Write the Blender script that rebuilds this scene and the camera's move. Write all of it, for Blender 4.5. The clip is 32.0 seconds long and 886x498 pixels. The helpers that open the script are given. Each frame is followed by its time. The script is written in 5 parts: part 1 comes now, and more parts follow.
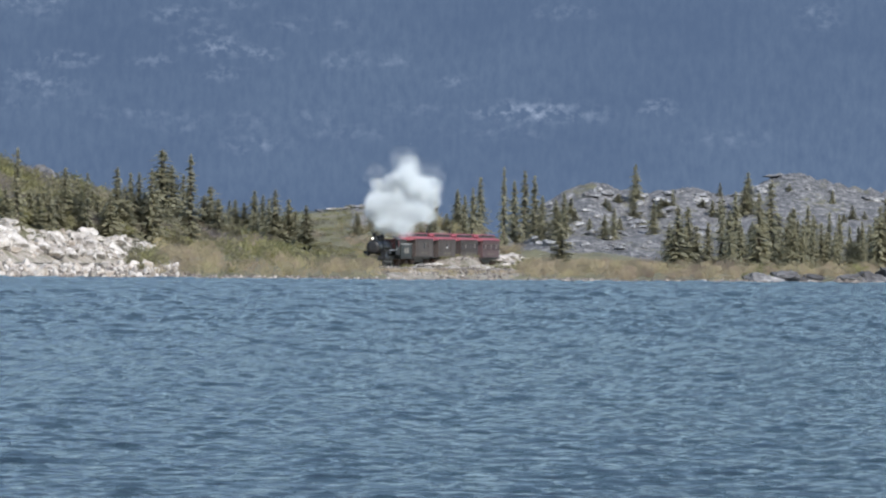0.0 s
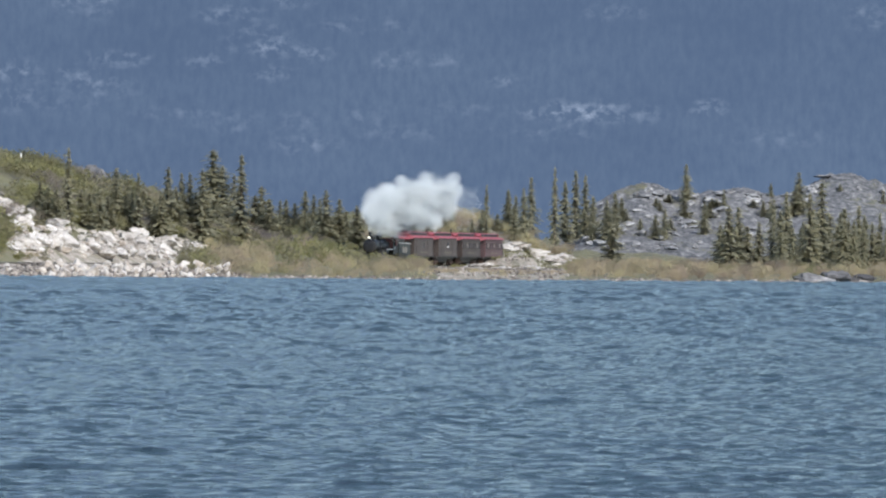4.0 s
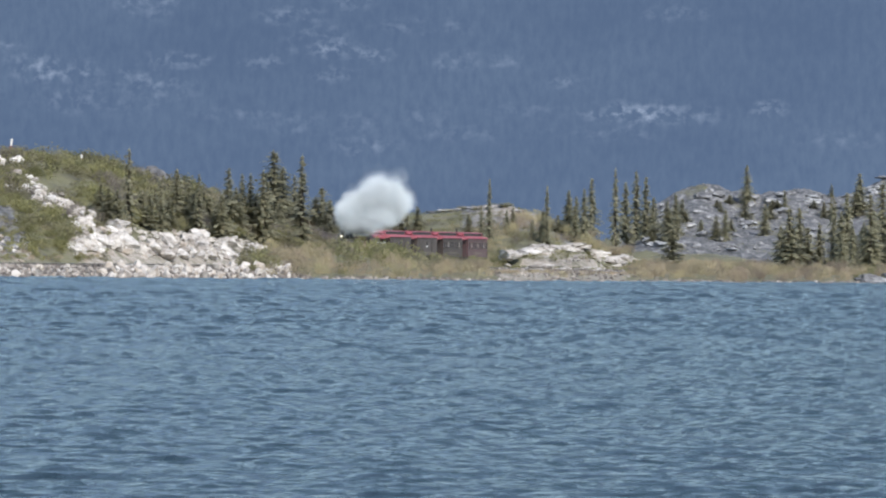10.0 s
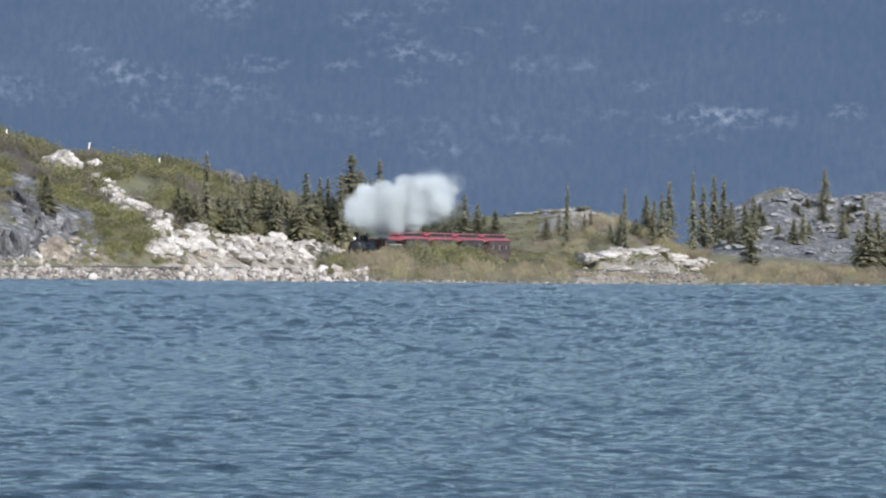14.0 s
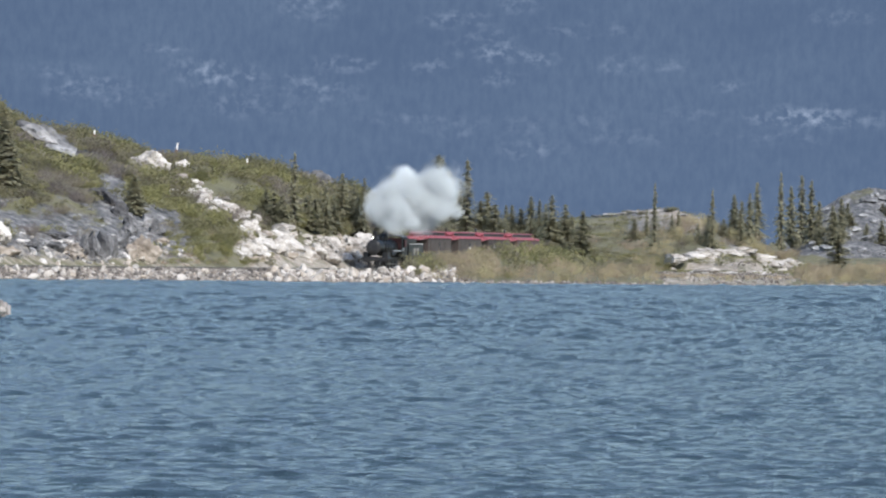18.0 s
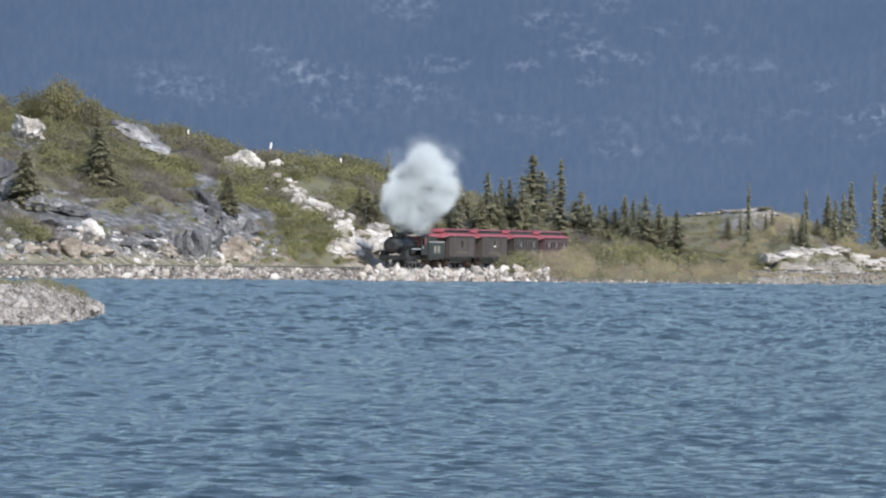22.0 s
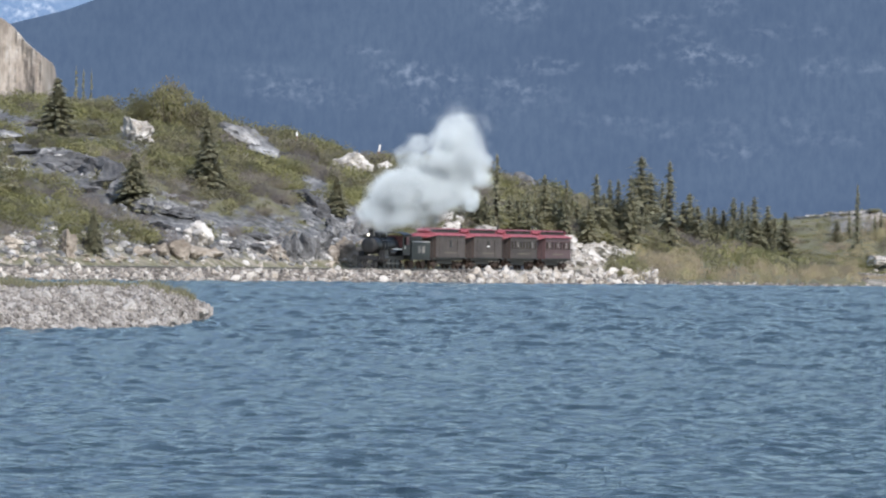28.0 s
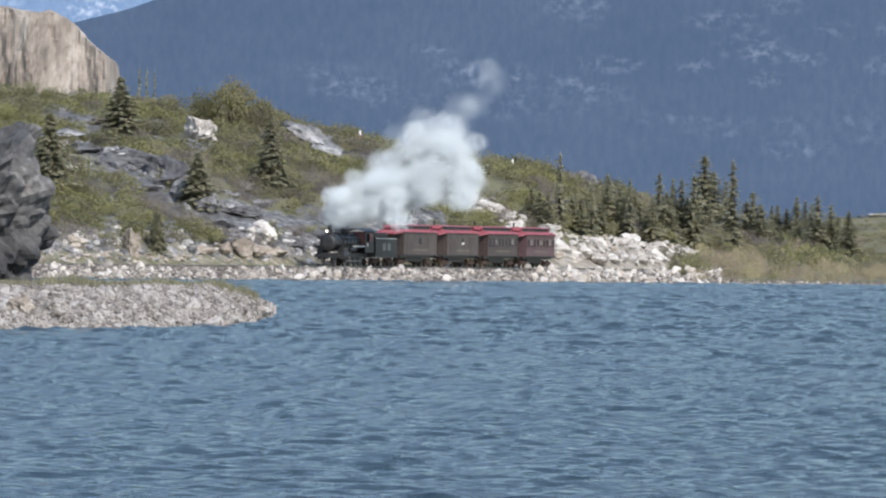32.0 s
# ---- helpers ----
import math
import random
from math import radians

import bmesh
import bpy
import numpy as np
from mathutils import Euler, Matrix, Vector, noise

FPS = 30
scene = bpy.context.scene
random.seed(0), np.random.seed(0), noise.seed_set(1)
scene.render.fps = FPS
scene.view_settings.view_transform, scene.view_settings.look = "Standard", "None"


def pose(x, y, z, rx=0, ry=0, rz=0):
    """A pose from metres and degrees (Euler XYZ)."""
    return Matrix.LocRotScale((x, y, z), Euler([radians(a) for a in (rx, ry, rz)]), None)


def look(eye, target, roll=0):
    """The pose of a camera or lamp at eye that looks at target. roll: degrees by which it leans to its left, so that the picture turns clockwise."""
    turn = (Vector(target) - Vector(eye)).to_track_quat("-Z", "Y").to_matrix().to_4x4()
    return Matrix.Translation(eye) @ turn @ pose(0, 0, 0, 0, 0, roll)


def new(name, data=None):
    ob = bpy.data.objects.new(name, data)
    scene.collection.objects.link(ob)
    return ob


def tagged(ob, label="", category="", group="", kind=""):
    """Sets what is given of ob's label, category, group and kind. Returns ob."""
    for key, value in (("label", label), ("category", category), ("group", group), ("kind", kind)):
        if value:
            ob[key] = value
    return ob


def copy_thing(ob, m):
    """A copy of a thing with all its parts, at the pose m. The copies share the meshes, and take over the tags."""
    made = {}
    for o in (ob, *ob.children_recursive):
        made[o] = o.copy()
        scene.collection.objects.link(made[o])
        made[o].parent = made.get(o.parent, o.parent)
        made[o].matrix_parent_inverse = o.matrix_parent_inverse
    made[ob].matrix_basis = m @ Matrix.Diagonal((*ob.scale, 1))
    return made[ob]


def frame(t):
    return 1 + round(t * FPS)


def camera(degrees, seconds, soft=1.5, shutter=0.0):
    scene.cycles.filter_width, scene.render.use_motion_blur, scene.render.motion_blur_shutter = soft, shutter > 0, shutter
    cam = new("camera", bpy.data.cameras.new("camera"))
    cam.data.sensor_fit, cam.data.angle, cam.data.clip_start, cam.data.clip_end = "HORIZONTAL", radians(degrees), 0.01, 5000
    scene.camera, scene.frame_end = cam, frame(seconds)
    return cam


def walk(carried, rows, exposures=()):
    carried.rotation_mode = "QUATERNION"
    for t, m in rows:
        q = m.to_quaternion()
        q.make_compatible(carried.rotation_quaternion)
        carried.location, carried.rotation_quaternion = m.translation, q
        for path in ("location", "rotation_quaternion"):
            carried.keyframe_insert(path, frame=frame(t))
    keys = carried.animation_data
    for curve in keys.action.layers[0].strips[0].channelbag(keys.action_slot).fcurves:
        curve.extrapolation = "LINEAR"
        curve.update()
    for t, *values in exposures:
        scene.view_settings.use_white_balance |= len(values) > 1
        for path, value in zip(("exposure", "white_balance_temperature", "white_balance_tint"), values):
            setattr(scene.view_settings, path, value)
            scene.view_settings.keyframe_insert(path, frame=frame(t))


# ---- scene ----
LENS = 13660.0          # focal length, in picture units of 1568 across
EYE = Vector((0.0, 0.0, 1.72))
cam = camera(2 * math.degrees(math.atan(784 / LENS)), 32.0, soft=2.2)

# pan of the tripod head: seconds, sideways aim, upward aim (both in lens units)
PAN = [(0, 487.8, 21.6), (0.5, 483.2, 18.4), (1, 472.7, 19.5), (1.5, 466.7, 19.0), (2, 463.5, 21.1), (2.5, 426.0, 19.6), (3, 412.9, 17.7), (3.5, 408.8, 21.5), (5.5, 346.6, 17.5),
       (6, 334.9, 20.8), (6.5, 322.8, 19.2), (7, 296.1, 19.9), (7.5, 304.0, 25.3), (8, 304.6, 24.8), (8.5, 303.2, 23.5), (9, 304.2, 23.0), (9.5, 291.0, 22.6), (10, 290.7, 21.5),
       (10.5, 279.1, 23.3), (11, 259.2, 24.4), (11.5, 236.1, 25.5), (12, 225.5, 22.3), (12.5, 201.1, 24.9), (13, 194.8, 23.4), (13.5, 170.8, 26.4), (15.5, 133.5, 22.8), (16, 118.4, 22.5),
       (16.5, 94.7, 24.9), (17, 36.4, 26.5), (17.5, 20.2, 27.3), (18, -2.1, 25.4), (18.5, -38.6, 23.9), (19, -62.6, 23.4), (19.5, -85.5, 24.6), (20, -112.4, 24.9), (20.5, -119.3, 21.3),
       (21, -129.8, 22.7), (21.5, -150.3, 23.8), (22, -167.7, 22.4), (22.5, -182.7, 22.7), (23, -194.9, 21.3), (23.5, -218.9, 23.4), (24, -225.9, 24.5), (24.5, -233.9, 21.4), (26.5, -291.3, 21.5),
       (27, -330.2, 23.0), (27.5, -358.1, 23.2), (28, -360.1, 24.2), (28.5, -366.4, 23.3), (29, -372.1, 24.0), (29.5, -393.7, 22.6), (30, -414.6, 21.0), (30.5, -435.8, 23.2), (31, -449.6, 20.5),
       (31.5, -452.9, 21.8), (32, -472.0, 20.7)]
LEAN = 0.66


def aim(u, w):
    """A far point in the direction u across, w up (lens units)."""
    return EYE + Vector((u, LENS, w)) * 0.1


walk(cam, [(t, look(EYE, aim(u, w), LEAN)) for t, u, w in PAN])

# ---- light ----
world = bpy.data.worlds.new("world")
scene.world = world
world.use_nodes = True
wn = world.node_tree.nodes
sky = wn.new("ShaderNodeTexSky")
sky.sky_type = "NISHITA"
sky.sun_disc = False
SUN_EL, SUN_AZ = radians(42), radians(150)      # azimuth clockwise from +Y
sky.sun_elevation, sky.sun_rotation = SUN_EL, SUN_AZ
sky.air_density, sky.dust_density, sky.ozone_density = 1.0, 0.9, 1.7
wn["Background"].inputs["Strength"].default_value = 0.15
world.node_tree.links.new(sky.outputs[0], wn["Background"].inputs[0])
sun = new("sun", bpy.data.lights.new("sun", "SUN"))
sun.data.energy, sun.data.angle, sun.data.color = 3.5, radians(0.6), (1.0, 0.96, 0.905)
sun_dir = Vector((math.sin(SUN_AZ) * math.cos(SUN_EL), math.cos(SUN_AZ) * math.cos(SUN_EL), math.sin(SUN_EL)))
sun.matrix_world = look(sun_dir * 300, (0, 0, 0))
scene.view_settings.exposure = 0.4


# ---- materials ----
def material(name, stops, scale=1.0, detail=6.0, rough=0.8, bump=0.3, bump_scale=None, metal=0.0, space="Object", spread=0.0, dist=0.1, leaf=0.0, stretch=None):
    """A noise-driven surface: stops are (position, r, g, b); scale is in cycles per metre; spread: tint by object."""
    m = bpy.data.materials.new(name)
    m.use_nodes = True
    nt = m.node_tree
    n, ln = nt.nodes, nt.links
    b = n["Principled BSDF"]
    b.inputs["Roughness"].default_value, b.inputs["Metallic"].default_value = rough, metal
    tc = n.new("ShaderNodeTexCoord")
    src = tc.outputs["Object"]
    if space == "World":
        src = n.new("ShaderNodeNewGeometry").outputs["Position"]
    if stretch:
        mp = n.new("ShaderNodeMapping")
        mp.inputs["Scale"].default_value = stretch
        ln.new(src, mp.inputs["Vector"])
        src = mp.outputs[0]
    a = n.new("ShaderNodeTexNoise")
    a.inputs["Scale"].default_value, a.inputs["Detail"].default_value, a.inputs["Roughness"].default_value = scale, detail, 0.62
    c = n.new("ShaderNodeTexNoise")
    c.inputs["Scale"].default_value, c.inputs["Detail"].default_value = scale * 7.3, 3.0
    ln.new(src, a.inputs["Vector"])
    ln.new(src, c.inputs["Vector"])
    mix = n.new("ShaderNodeMath")
    mix.operation = "MULTIPLY_ADD"
    mix.inputs[1].default_value = 0.35
    ln.new(c.outputs["Fac"], mix.inputs[0])
    sub = n.new("ShaderNodeMath")
    sub.operation = "SUBTRACT"
    sub.inputs[1].default_value = 0.175
    ln.new(a.outputs["Fac"], sub.inputs[0])
    ln.new(sub.outputs[0], mix.inputs[2])
    fac = mix.outputs[0]
    if spread:
        oi = n.new("ShaderNodeObjectInfo")
        ad = n.new("ShaderNodeMath")
        ad.operation = "MULTIPLY_ADD"
        ad.inputs[1].default_value = spread
        isl = n.new("ShaderNodeNewGeometry")
        both = n.new("ShaderNodeMath")
        both.operation = "ADD"
        ln.new(oi.outputs["Random"], both.inputs[0])
        ln.new(isl.outputs["Random Per Island"], both.inputs[1])
        ln.new(both.outputs[0], ad.inputs[0])
        s2 = n.new("ShaderNodeMath")
        s2.operation = "SUBTRACT"
        s2.inputs[1].default_value = spread
        ln.new(fac, s2.inputs[0])
        ln.new(s2.outputs[0], ad.inputs[2])
        fac = ad.outputs[0]
    ramp = n.new("ShaderNodeValToRGB")
    e = ramp.color_ramp.elements
    while len(e) < len(stops):
        e.new(0.5)
    for el, (p, *rgb) in zip(e, stops):
        el.position, el.color = p, (*rgb, 1)
    ln.new(fac, ramp.inputs[0])
    ln.new(ramp.outputs[0], b.inputs["Base Color"])
    if bump:
        bp = n.new("ShaderNodeBump")
        bp.inputs["Strength"].default_value, bp.inputs["Distance"].default_value = bump, dist
        ln.new((c if bump_scale is None else a).outputs["Fac"], bp.inputs["Height"])
        ln.new(bp.outputs[0], b.inputs["Normal"])
    if leaf:
        tr = n.new("ShaderNodeBsdfTranslucent")
        ln.new(ramp.outputs[0], tr.inputs["Color"])
        ms = n.new("ShaderNodeMixShader")
        ms.inputs[0].default_value = leaf
        ln.new(b.outputs[0], ms.inputs[1])
        ln.new(tr.outputs[0], ms.inputs[2])
        ln.new(ms.outputs[0], n["Material Output"].inputs["Surface"])
    return m


ROCK_PALE = material("pale_granite", [(0.22, .09, .078, .070), (0.40, .21, .184, .160), (0.54, .325, .292, .260), (0.75, .52, .485, .445)], 0.7, 8, 0.85, 0.6, spread=0.42)
ROCK_GREY = material("grey_granite", [(0.28, .052, .052, .056), (0.45, .115, .115, .12), (0.58, .20, .20, .203), (0.75, .40, .39, .385)], 0.5, 9, 0.9, 0.8, spread=0.2)
ROCK_RIDGE = material("dark_ridge_granite", [(0.25, .070, .072, .077), (0.45, .15, .152, .157), (0.58, .26, .262, .268), (0.75, .52, .52, .51)], 0.9, 9, 0.9, 0.8, spread=0.2)
ROCK_DARK = material("dark_lichened_rock", [(0.3, .035, .035, .035), (0.5, .075, .073, .070), (0.65, .13, .12, .105), (0.8, .23, .20, .17)], 1.2, 8, 0.9, 0.6)
ROCK_WARM = material("tan_granite", [(0.3, .16, .132, .105), (0.45, .29, .25, .207), (0.6, .40, .355, .305), (0.75, .53, .49, .44)], 0.4, 9, 0.88, 0.7, spread=0.15)
ROCK_WHITE = material("white_granite", [(0.28, .23, .205, .18), (0.42, .42, .39, .355), (0.56, .56, .53, .495), (0.75, .70, .68, .655)], 1.3, 9, 0.88, 0.9, spread=0.2)
CLIFF_ROCK = material("streaked_cliff_granite", [(0.30, .095, .085, .078), (0.42, .215, .182, .155), (0.55, .30, .262, .225), (0.75, .44, .405, .37)], 0.22, 9, 0.9, 0.7, stretch=(1.6, 1, .45))
BUTTRESS_ROCK = material("lichened_buttress_rock", [(0.30, .030, .030, .031), (0.46, .068, .067, .068), (0.60, .12, .118, .116), (0.72, .26, .25, .24)], 1.6, 10, 0.92, 0.9)
ROCK_SPIT = material("grey_spit_stone", [(0.25, .10, .09, .083), (0.42, .19, .172, .158), (0.58, .27, .248, .23), (0.75, .42, .395, .372)], 1.5, 8, 0.9, 0.5, spread=0.35)
TAN_TWIGS = material("tan_shore_willow", [(0.28, .262, .196, .160), (0.45, .352, .280, .204), (0.60, .402, .342, .206), (0.78, .44, .40, .22)], 0.10, 4, 0.8, 0, space="World", spread=0.10, leaf=0.45)
GRAVEL = material("shore_gravel", [(0.3, .20, .175, .15), (0.5, .34, .305, .27), (0.7, .50, .465, .42)], 2.0, 8, 0.95, 0.6, space="World")
WILLOW = material("willow_leaves", [(0.30, .190, .165, .138), (0.42, .218, .198, .128), (0.56, .266, .254, .116), (0.75, .332, .318, .136)], 0.11, 4, 0.7, 0, space="World", spread=0.10, leaf=0.5)
WILLOW_BARE = material("bare_willow_twigs", [(0.28, .165, .145, .148), (0.45, .215, .185, .172), (0.60, .270, .238, .178), (0.78, .33, .295, .20)], 0.10, 4, 0.8, 0, space="World", spread=0.10, leaf=0.45)
# paler than real needles: the air's haze is put into this colour
NEEDLES = material("spruce_needles", [(0.25, .30, .295, .215), (0.5, .375, .362, .252), (0.8, .45, .425, .30)], 0.5, 3, 0.8, 0, spread=0.15, leaf=0.6)
BARK = material("grey_bark", [(0.3, .05, .04, .03), (0.6, .14, .12, .10)], 6, 5, 0.9, 0.4)
GRASSY = material("dry_grass", [(0.3, .105, .100, .062), (0.5, .165, .158, .095), (0.7, .25, .225, .155)], 1.5, 5, 0.9, 0.3, space="World")
BLACK = material("black_locomotive_paint", [(0.3, .012, .0115, .012), (0.6, .024, .023, .024), (0.8, .055, .052, .05)], 2, 5, 0.45, 0.1)
GREEN = material("dark_green_tender_paint", [(0.3, .012, .016, .016), (0.7, .023, .028, .028)], 1.5, 5, 0.45, 0.1)
RED = material("red_roof_paint", [(0.3, .205, .044, .056), (0.5, .275, .068, .083), (0.75, .36, .12, .138)], 1.2, 5, 0.6, 0.15)
BROWN = material("olive_brown_coach_paint", [(0.3, .036, .026, .024), (0.5, .056, .042, .038), (0.75, .086, .069, .062)], 0.9, 5, 0.5, 0.15, spread=0.2)
MAROON = material("maroon_coach_paint", [(0.3, .066, .036, .038), (0.5, .094, .054, .057), (0.75, .13, .083, .085)], 0.9, 5, 0.5, 0.15)
WHITE = material("white_paint", [(0.3, .70, .69, .66), (0.7, .84, .83, .80)], 3, 4, 0.5, 0.05)
STEEL = material("worn_steel", [(0.3, .12, .11, .10), (0.7, .32, .30, .28)], 4, 4, 0.4, 0.1, metal=0.8)
RUST = material("rusty_iron", [(0.3, .04, .025, .018), (0.7, .13, .08, .055)], 3, 5, 0.8, 0.2)
WOOD = material("weathered_tie_wood", [(0.3, .05, .04, .03), (0.7, .16, .13, .10)], 3, 5, 0.9, 0.3)
ROOF_DARK = material("sooty_red_roof", [(0.3, .09, .035, .035), (0.5, .17, .07, .07), (0.75, .28, .14, .14)], 1.5, 5, 0.6, 0.15)
GLASS = material("dark_window_glass", [(0.3, .025, .026, .028), (0.7, .05, .052, .055)], 1, 2, 0.08, 0)


def ground_material():
    """Scrubby soil, with bare grey rock and pale gravel where the land has them."""
    m = bpy.data.materials.new("scrub_ground")
    m.use_nodes = True
    n, ln = m.node_tree.nodes, m.node_tree.links
    b = n["Principled BSDF"]
    b.inputs["Roughness"].default_value = 0.95
    g = n.new("ShaderNodeNewGeometry")

    def tex(scale, detail=7.0, stretch=(1, 1, 1)):
        mp = n.new("ShaderNodeMapping")
        mp.inputs["Scale"].default_value = stretch
        ln.new(g.outputs["Position"], mp.inputs["Vector"])
        t = n.new("ShaderNodeTexNoise")
        t.inputs["Scale"].default_value, t.inputs["Detail"].default_value, t.inputs["Roughness"].default_value = scale, detail, 0.65
        ln.new(mp.outputs[0], t.inputs["Vector"])
        return t.outputs["Fac"]

    def ramp(fac, stops):
        r = n.new("ShaderNodeValToRGB")
        e = r.color_ramp.elements
        while len(e) < len(stops):
            e.new(0.5)
        for el, (p, *rgb) in zip(e, stops):
            el.position, el.color = p, (*rgb, 1)
        ln.new(fac, r.inputs[0])
        return r.outputs[0]

    def mask(name, fac, gain):
        a = n.new("ShaderNodeAttribute")
        a.attribute_name = name
        s1 = n.new("ShaderNodeMath")
        s1.operation = "ADD"
        ln.new(a.outputs["Fac"], s1.inputs[0])
        ln.new(fac, s1.inputs[1])
        s2 = n.new("ShaderNodeMapRange")
        s2.inputs["From Min"].default_value, s2.inputs["From Max"].default_value = 1.0 - gain, 1.0 + gain
        ln.new(s1.outputs[0], s2.inputs["Value"])
        return s2.outputs[0]

    def blend(f, a, c):
        x = n.new("ShaderNodeMix")
        x.data_type = "RGBA"
        ln.new(f, x.inputs["Factor"])
        ln.new(a, x.inputs["A"])
        ln.new(c, x.inputs["B"])
        return x.outputs["Result"]
    soil = ramp(tex(0.22), [(0.28, .080, .075, .056), (0.42, .115, .110, .068), (0.54, .142, .138, .076), (0.66, .170, .157, .112), (0.8, .20, .185, .16)])
    rock = ramp(tex(1.1, 9, (1, .5, 1.8)), [(0.32, .038, .039, .042), (0.45, .085, .087, .091), (0.56, .165, .165, .168), (0.70, .38, .37, .36)])
    grit = ramp(tex(1.8, 8), [(0.3, .19, .16, .132), (0.48, .32, .283, .242), (0.62, .45, .41, .36), (0.8, .60, .56, .51)])
    c1 = blend(mask("rocky", tex(0.30, 6, (1, .4, 1.6)), 0.06), soil, rock)
    c2 = blend(mask("gravel", tex(0.7, 5), 0.12), c1, grit)
    ln.new(c2, b.inputs["Base Color"])
    bp = n.new("ShaderNodeBump")
    bp.inputs["Strength"].default_value, bp.inputs["Distance"].default_value = 0.8, 0.35
    ln.new(tex(1.3, 8, (1, .6, 1)), bp.inputs["Height"])
    ln.new(bp.outputs[0], b.inputs["Normal"])
    return m


GROUND = ground_material()


def lake_material():
    m = bpy.data.materials.new("lake_water")
    m.use_nodes = True
    n, ln = m.node_tree.nodes, m.node_tree.links
    b = n["Principled BSDF"]
    b.inputs["Base Color"].default_value = (0.027, 0.048, 0.062, 1)
    b.inputs["Roughness"].default_value = 0.10
    b.inputs["IOR"].default_value = 1.333
    b.inputs["Specular IOR Level"].default_value = 0.038
    g = n.new("ShaderNodeTexCoord")
    a = n.new("ShaderNodeTexNoise")
    a.inputs["Scale"].default_value, a.inputs["Detail"].default_value = 7.0, 4.0
    ln.new(g.outputs["Object"], a.inputs["Vector"])
    bp = n.new("ShaderNodeBump")
    bp.inputs["Strength"].default_value, bp.inputs["Distance"].default_value = 1.0, 0.105
    ln.new(a.outputs["Fac"], bp.inputs["Height"])
    ln.new(bp.outputs[0], b.inputs["Normal"])
    return m


WATER = lake_material()


def far_material(name, forest, dim, pale, air, glow, scale):
    """Distant backdrop slope: woods and pale rock patches; haze of lit air painted as bluish glow."""
    m = bpy.data.materials.new(name)
    m.use_nodes = True
    n, ln = m.node_tree.nodes, m.node_tree.links
    b = n["Principled BSDF"]
    b.inputs["Roughness"].default_value = 1.0
    b.inputs["Specular IOR Level"].default_value = 0.0
    g = n.new("ShaderNodeAttribute")
    g.attribute_name = "across"

    def tex(sc, detail, stretch):
        mp = n.new("ShaderNodeMapping")
        mp.inputs["Scale"].default_value = stretch
        ln.new(g.outputs["Vector"], mp.inputs["Vector"])
        t = n.new("ShaderNodeTexNoise")
        t.inputs["Scale"].default_value, t.inputs["Detail"].default_value, t.inputs["Roughness"].default_value = sc, detail, 0.6
        ln.new(mp.outputs[0], t.inputs["Vector"])
        return t.outputs["Fac"]

    def grade(f, lo, hi):
        r = n.new("ShaderNodeMapRange")
        r.inputs["From Min"].default_value, r.inputs["From Max"].default_value = lo, hi
        ln.new(f, r.inputs["Value"])
        return r.outputs[0]

    def calc(op, p, q):
        t = n.new("ShaderNodeMath")
        t.operation = op
        ln.new(p, t.inputs[0])
        ln.new(q, t.inputs[1])
        return t.outputs[0]

    def blend(f, p, q):
        x = n.new("ShaderNodeMix")
        x.data_type = "RGBA"
        ln.new(f, x.inputs["Factor"])
        for key, val in (("A", p), ("B", q)):
            if isinstance(val, tuple):
                x.inputs[key].default_value = (*val, 1)
            else:
                ln.new(val, x.inputs[key])
        return x.outputs["Result"]
    a = n.new("ShaderNodeAttribute")
    a.attribute_name = "pale"
    wood = blend(grade(calc("MULTIPLY", tex(scale * 12, 5.0, (2.2, 0, 1.0)), tex(scale * 0.6, 5.0, (1, 0, 2.2))), 0.15, 0.36), forest, dim)
    spots = grade(tex(scale * 17, 4.0, (1.0, 0, 1.25)), 0.46, 0.66)
    streak = grade(tex(scale * 3.0, 4.0, (1.0, 0, 2.2)), 0.34, 0.56)
    c = blend(calc("MULTIPLY", calc("MULTIPLY", spots, streak), a.outputs["Fac"]), wood, pale)
    ln.new(c, b.inputs["Base Color"])
    # even blue emission painted on for the haze of the air between
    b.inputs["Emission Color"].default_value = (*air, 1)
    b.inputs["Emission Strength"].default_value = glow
    return m


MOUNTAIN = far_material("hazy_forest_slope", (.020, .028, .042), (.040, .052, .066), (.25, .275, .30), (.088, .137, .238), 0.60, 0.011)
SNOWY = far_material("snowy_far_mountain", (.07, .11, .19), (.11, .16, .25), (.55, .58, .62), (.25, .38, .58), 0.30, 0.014)


